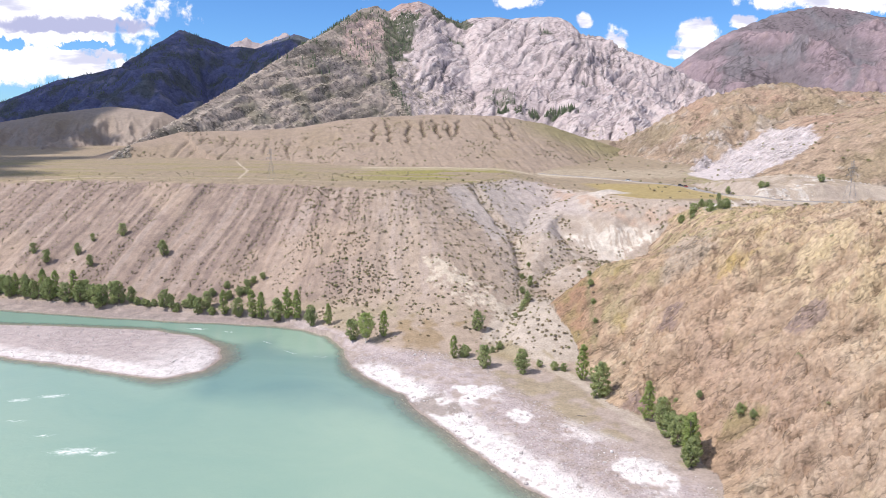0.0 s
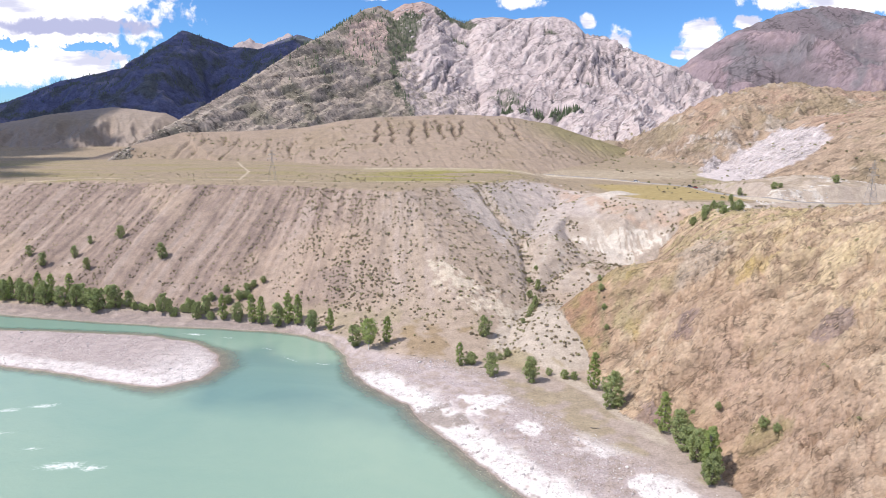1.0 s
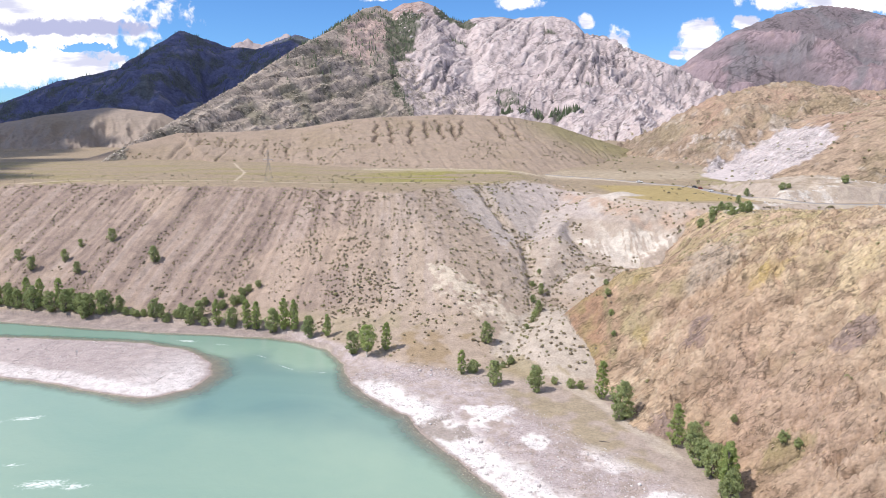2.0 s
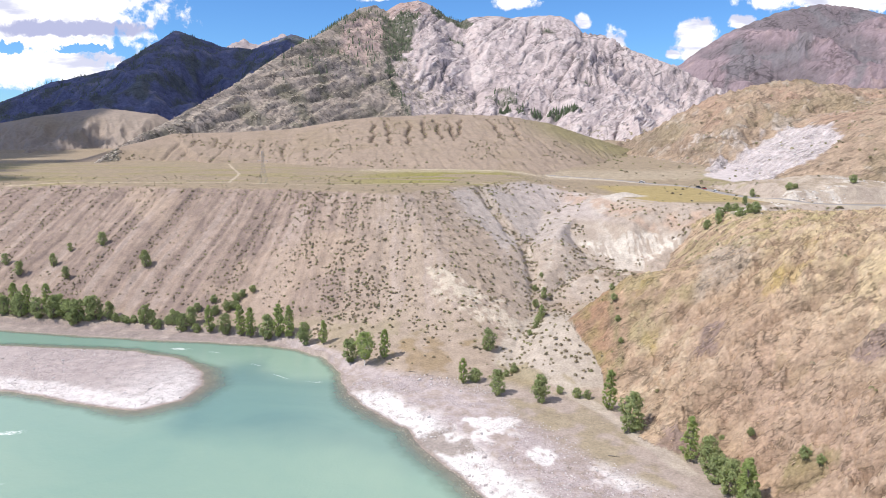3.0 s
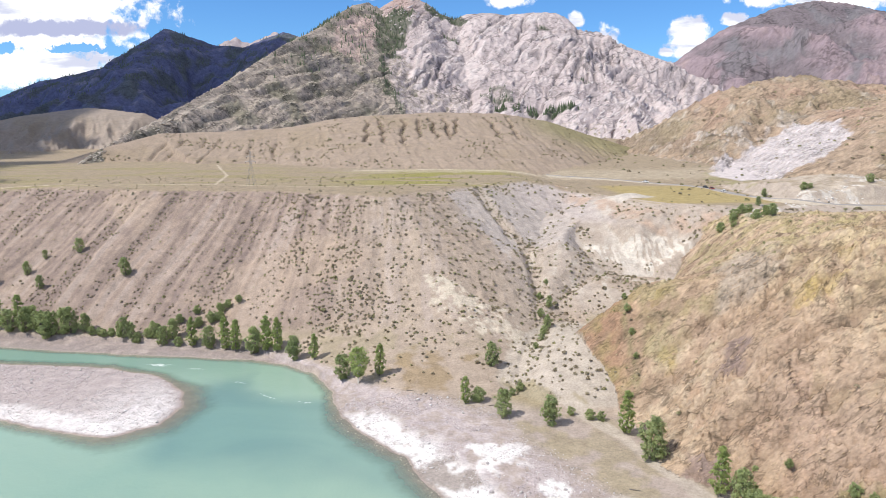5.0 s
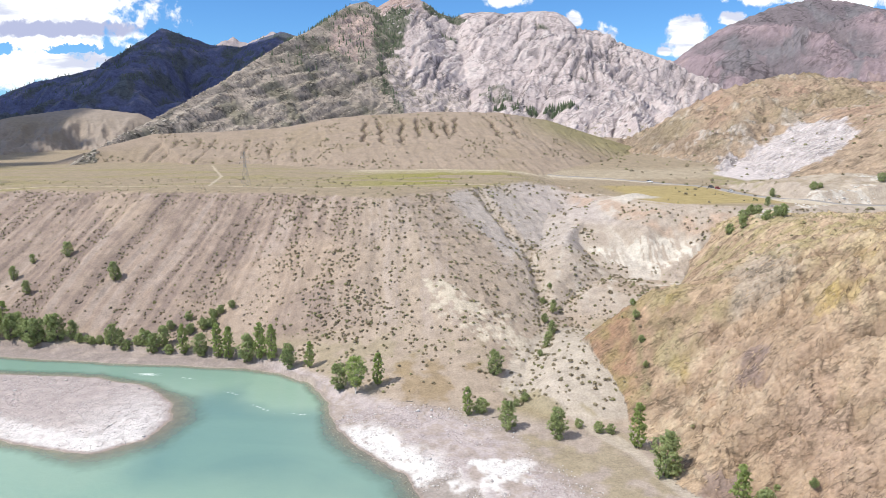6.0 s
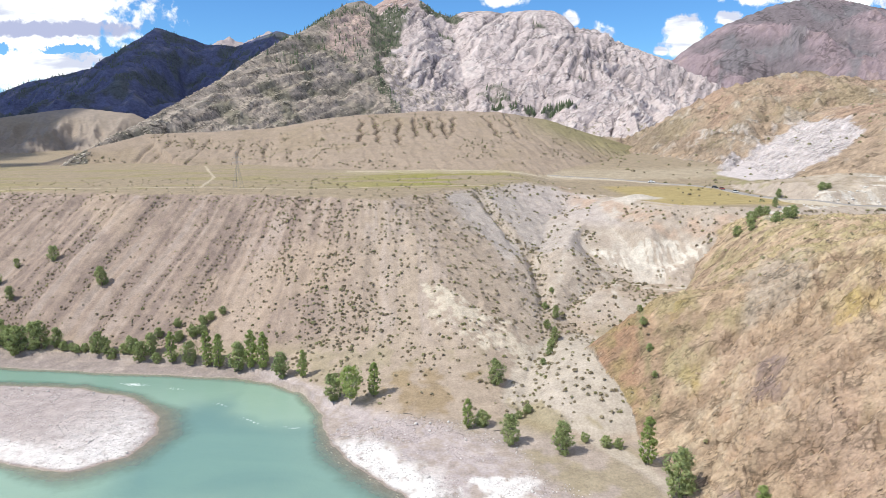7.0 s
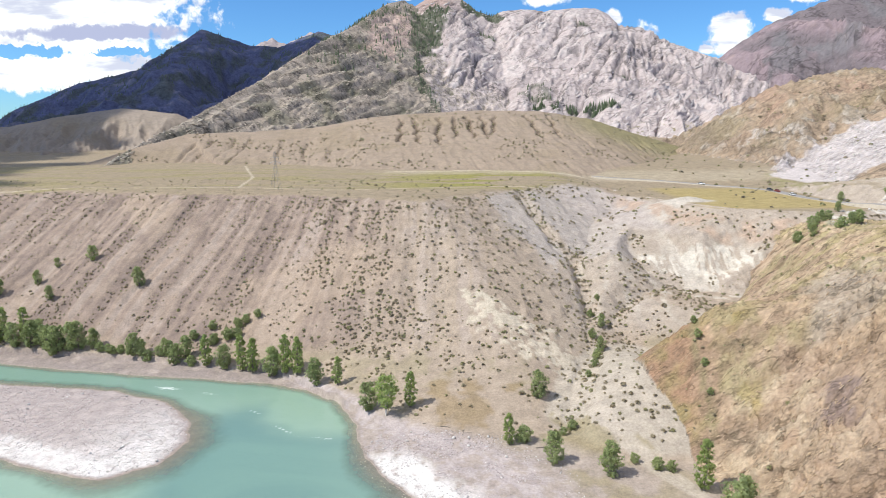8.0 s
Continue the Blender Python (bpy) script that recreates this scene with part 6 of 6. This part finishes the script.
def part(name, bm, mat, parent, label=""):
    me = bpy.data.meshes.new(name)
    bm.to_mesh(me)
    bm.free()
    me.materials.append(mat)
    ob = new(name, me)
    ob.parent = parent
    return tagged(ob, label) if label else ob


def block(bm, x0, x1, y0, y1, z0, z1, top_in=(0, 0, 0)):
    """A box whose top is drawn in at the front, back and sides."""
    f, b, s = top_in
    vs = [bm.verts.new(p) for p in ((x0, y0, z0), (x1, y0, z0), (x1, y1, z0), (x0, y1, z0), (x0 + b, y0 + s, z1), (x1 - f, y0 + s, z1), (x1 - f, y1 - s, z1), (x0 + b, y1 - s, z1))]
    for q in ((3, 2, 1, 0), (4, 5, 6, 7), (0, 1, 5, 4), (1, 2, 6, 5), (2, 3, 7, 6), (3, 0, 4, 7)):
        bm.faces.new([vs[i] for i in q])


def build_car(paint, label):
    root = tagged(new("car"), label, "car", "cars on the road")
    bm = bmesh.new()
    block(bm, -2.15, 2.15, -0.86, 0.86, 0.32, 0.88, (0.10, 0.06, 0.06))
    bmesh.ops.bevel(bm, geom=bm.edges[:], offset=0.10, segments=2, affect="EDGES")
    part("body", bm, paint, root)
    bm = bmesh.new()
    block(bm, -1.75, 0.95, -0.78, 0.78, 0.84, 1.42, (0.75, 0.45, 0.16))
    bmesh.ops.bevel(bm, geom=bm.edges[:], offset=0.06, segments=2, affect="EDGES")
    part("window", bm, GLASS_DARK, root, "dark glass")
    bm = bmesh.new()
    block(bm, -1.32, 0.22, -0.64, 0.64, 1.40, 1.48, (0.1, 0.1, 0.08))
    part("roof", bm, paint, root)
    for wx in (-1.35, 1.35):
        for wy in (-0.80, 0.80):
            bm = bmesh.new()
            bmesh.ops.create_cone(bm, cap_ends=True, segments=16, radius1=0.33, radius2=0.33, depth=0.22, matrix=Matrix.Translation((wx, wy, 0.33)) @ Matrix.Rotation(math.pi / 2, 4, "X"))
            wheel = part("wheel", bm, TYRE, root)
            bm = bmesh.new()
            bmesh.ops.create_cone(bm, cap_ends=True, segments=12, radius1=0.2, radius2=0.2, depth=0.24, matrix=Matrix.Translation((wx, wy, 0.33)) @ Matrix.Rotation(math.pi / 2, 4, "X"))
            part("rim", bm, STEEL, wheel, "grey metal rim")
    return root


def park_cars():
    white, dark, red = plain("white_car_paint", (0.75, 0.75, 0.75), 0.3), plain("dark_car_paint", (0.07, 0.07, 0.08), 0.3), plain("red_car_paint", (0.30, 0.06, 0.05), 0.3)
    for (px, py), paint, label in (((178, 424), white, "white car on the asphalt road"), ((186, 452), dark, "dark grey car on the asphalt road"),
                                   ((184, 440), red, "dark red car on the asphalt road"), ((160, 490), white, "white car driving far along the road")):
        i = int(np.argmin(np.hypot(ROAD_MID[:, 0] - px, ROAD_MID[:, 1] - py)))
        ob = build_car(paint, label)
        side = Vector((ROAD_WAY[i, 1], -ROAD_WAY[i, 0], 0)) * 1.7
        ob.matrix_basis = pose(ROAD_MID[i, 0] + side.x, ROAD_MID[i, 1] + side.y, ROAD_Z[i], 0, 0, math.degrees(math.atan2(ROAD_WAY[i, 1], ROAD_WAY[i, 0])))


park_cars()


def beam(bm, a, b, r):
    a, b = Vector(a), Vector(b)
    d = b - a
    bmesh.ops.create_cone(bm, cap_ends=True, segments=4, radius1=r, radius2=r, depth=d.length, matrix=Matrix.Translation((a + b) / 2) @ d.to_track_quat("Z", "Y").to_matrix().to_4x4())


def build_pylon():
    """Lattice tower with three cross-arms, eighteen metres high."""
    root = tagged(new("pylon"), "grey steel lattice power pylon on the dry ground", "pylon", "power pylons")
    H, W = 18.5, 2.1

    def corner(k, z):
        w = W * (1 - 0.80 * min(z / 12.5, 1.0)) if z < 12.5 else W * 0.20
        return Vector((w * (1 if k in (0, 3) else -1), w * (1 if k < 2 else -1), z))

    for k in range(4):
        bm = bmesh.new()
        beam(bm, corner(k, -0.6), corner(k, 12.5), 0.045)
        beam(bm, corner(k, 12.5), corner(k, H), 0.04)
        part("leg", bm, STEEL, root)
        bm = bmesh.new()
        levels = [0.2, 3.4, 6.2, 8.6, 10.6, 12.5, 14.0, 15.5, 17.0, H]
        for i, (lo, hi) in enumerate(zip(levels[:-1], levels[1:])):
            n = (k + 1) % 4
            beam(bm, corner(k, lo), corner(n, hi), 0.02)
            beam(bm, corner(n, lo), corner(k, hi), 0.02)
        part("brace", bm, STEEL, root)
    for z, reach in ((13.4, 3.0), (16.0, 2.2), (H, 0.5)):
        bm = bmesh.new()
        for s in (-1, 1):
            beam(bm, (0, -0.35, z), (s * reach, 0, z), 0.07)
            beam(bm, (0, 0.35, z), (s * reach, 0, z), 0.07)
            beam(bm, (0, 0, z + 1.0), (s * reach, 0, z), 0.05)
        arm = part("crossarm", bm, STEEL, root)
        if reach > 1:
            for s in (-1, 1):
                bm = bmesh.new()
                for k in range(5):
                    bmesh.ops.create_cone(bm, cap_ends=True, segments=8, radius1=0.13, radius2=0.07, depth=0.14, matrix=Matrix.Translation((s * (reach - 0.1), 0, z - 0.2 - 0.17 * k)))
                part("insulator", bm, GLASS_DARK, arm, "dark insulator string")
    return root


def stand_pylons():
    places = [(168.3, 253.0), (-86.5, 417.5)]
    z = height_at(places)
    first = build_pylon()
    first.matrix_basis = pose(*places[0], z[0], 0, 0, 15)
    second = copy_thing(first, pose(*places[1], z[1], 0, 0, -10))


stand_pylons()


# driftwood on the bar below the birch
def driftwood():
    rng = random.Random(9)
    spots = [(-8, 252, 4.5, 20), (-3, 250, 3.0, -25), (22, 238, 5.0, 5), (49, 188, 3.0, -30), (3, 247, 2.5, 60)]
    z = height_at([(s[0], s[1]) for s in spots])
    for (x, y, length, turn), h in zip(spots, z):
        vs, fs = [], []
        p = Vector((0, 0, 0.1))
        for k in range(3):
            q = p + Vector((length / 3, rng.uniform(-.25, .25), rng.uniform(-.03, .12)))
            tube(vs, fs, p, q, 0.16 - 0.04 * k, 0.12 - 0.04 * k, 7)
            p = q
        tube(vs, fs, Vector((length * 0.5, 0, 0.1)), Vector((length * 0.7, 0.6, 0.35)), 0.06, 0.02, 5)
        ob = new("driftwood_log", mesh_of("driftwood_log", vs, fs, BARK, True))
        ob.matrix_basis = pose(x, y, h, 0, 0, turn)
        tagged(ob, "bleached driftwood log lying on the gravel", "log", "driftwood on the bar")


driftwood()
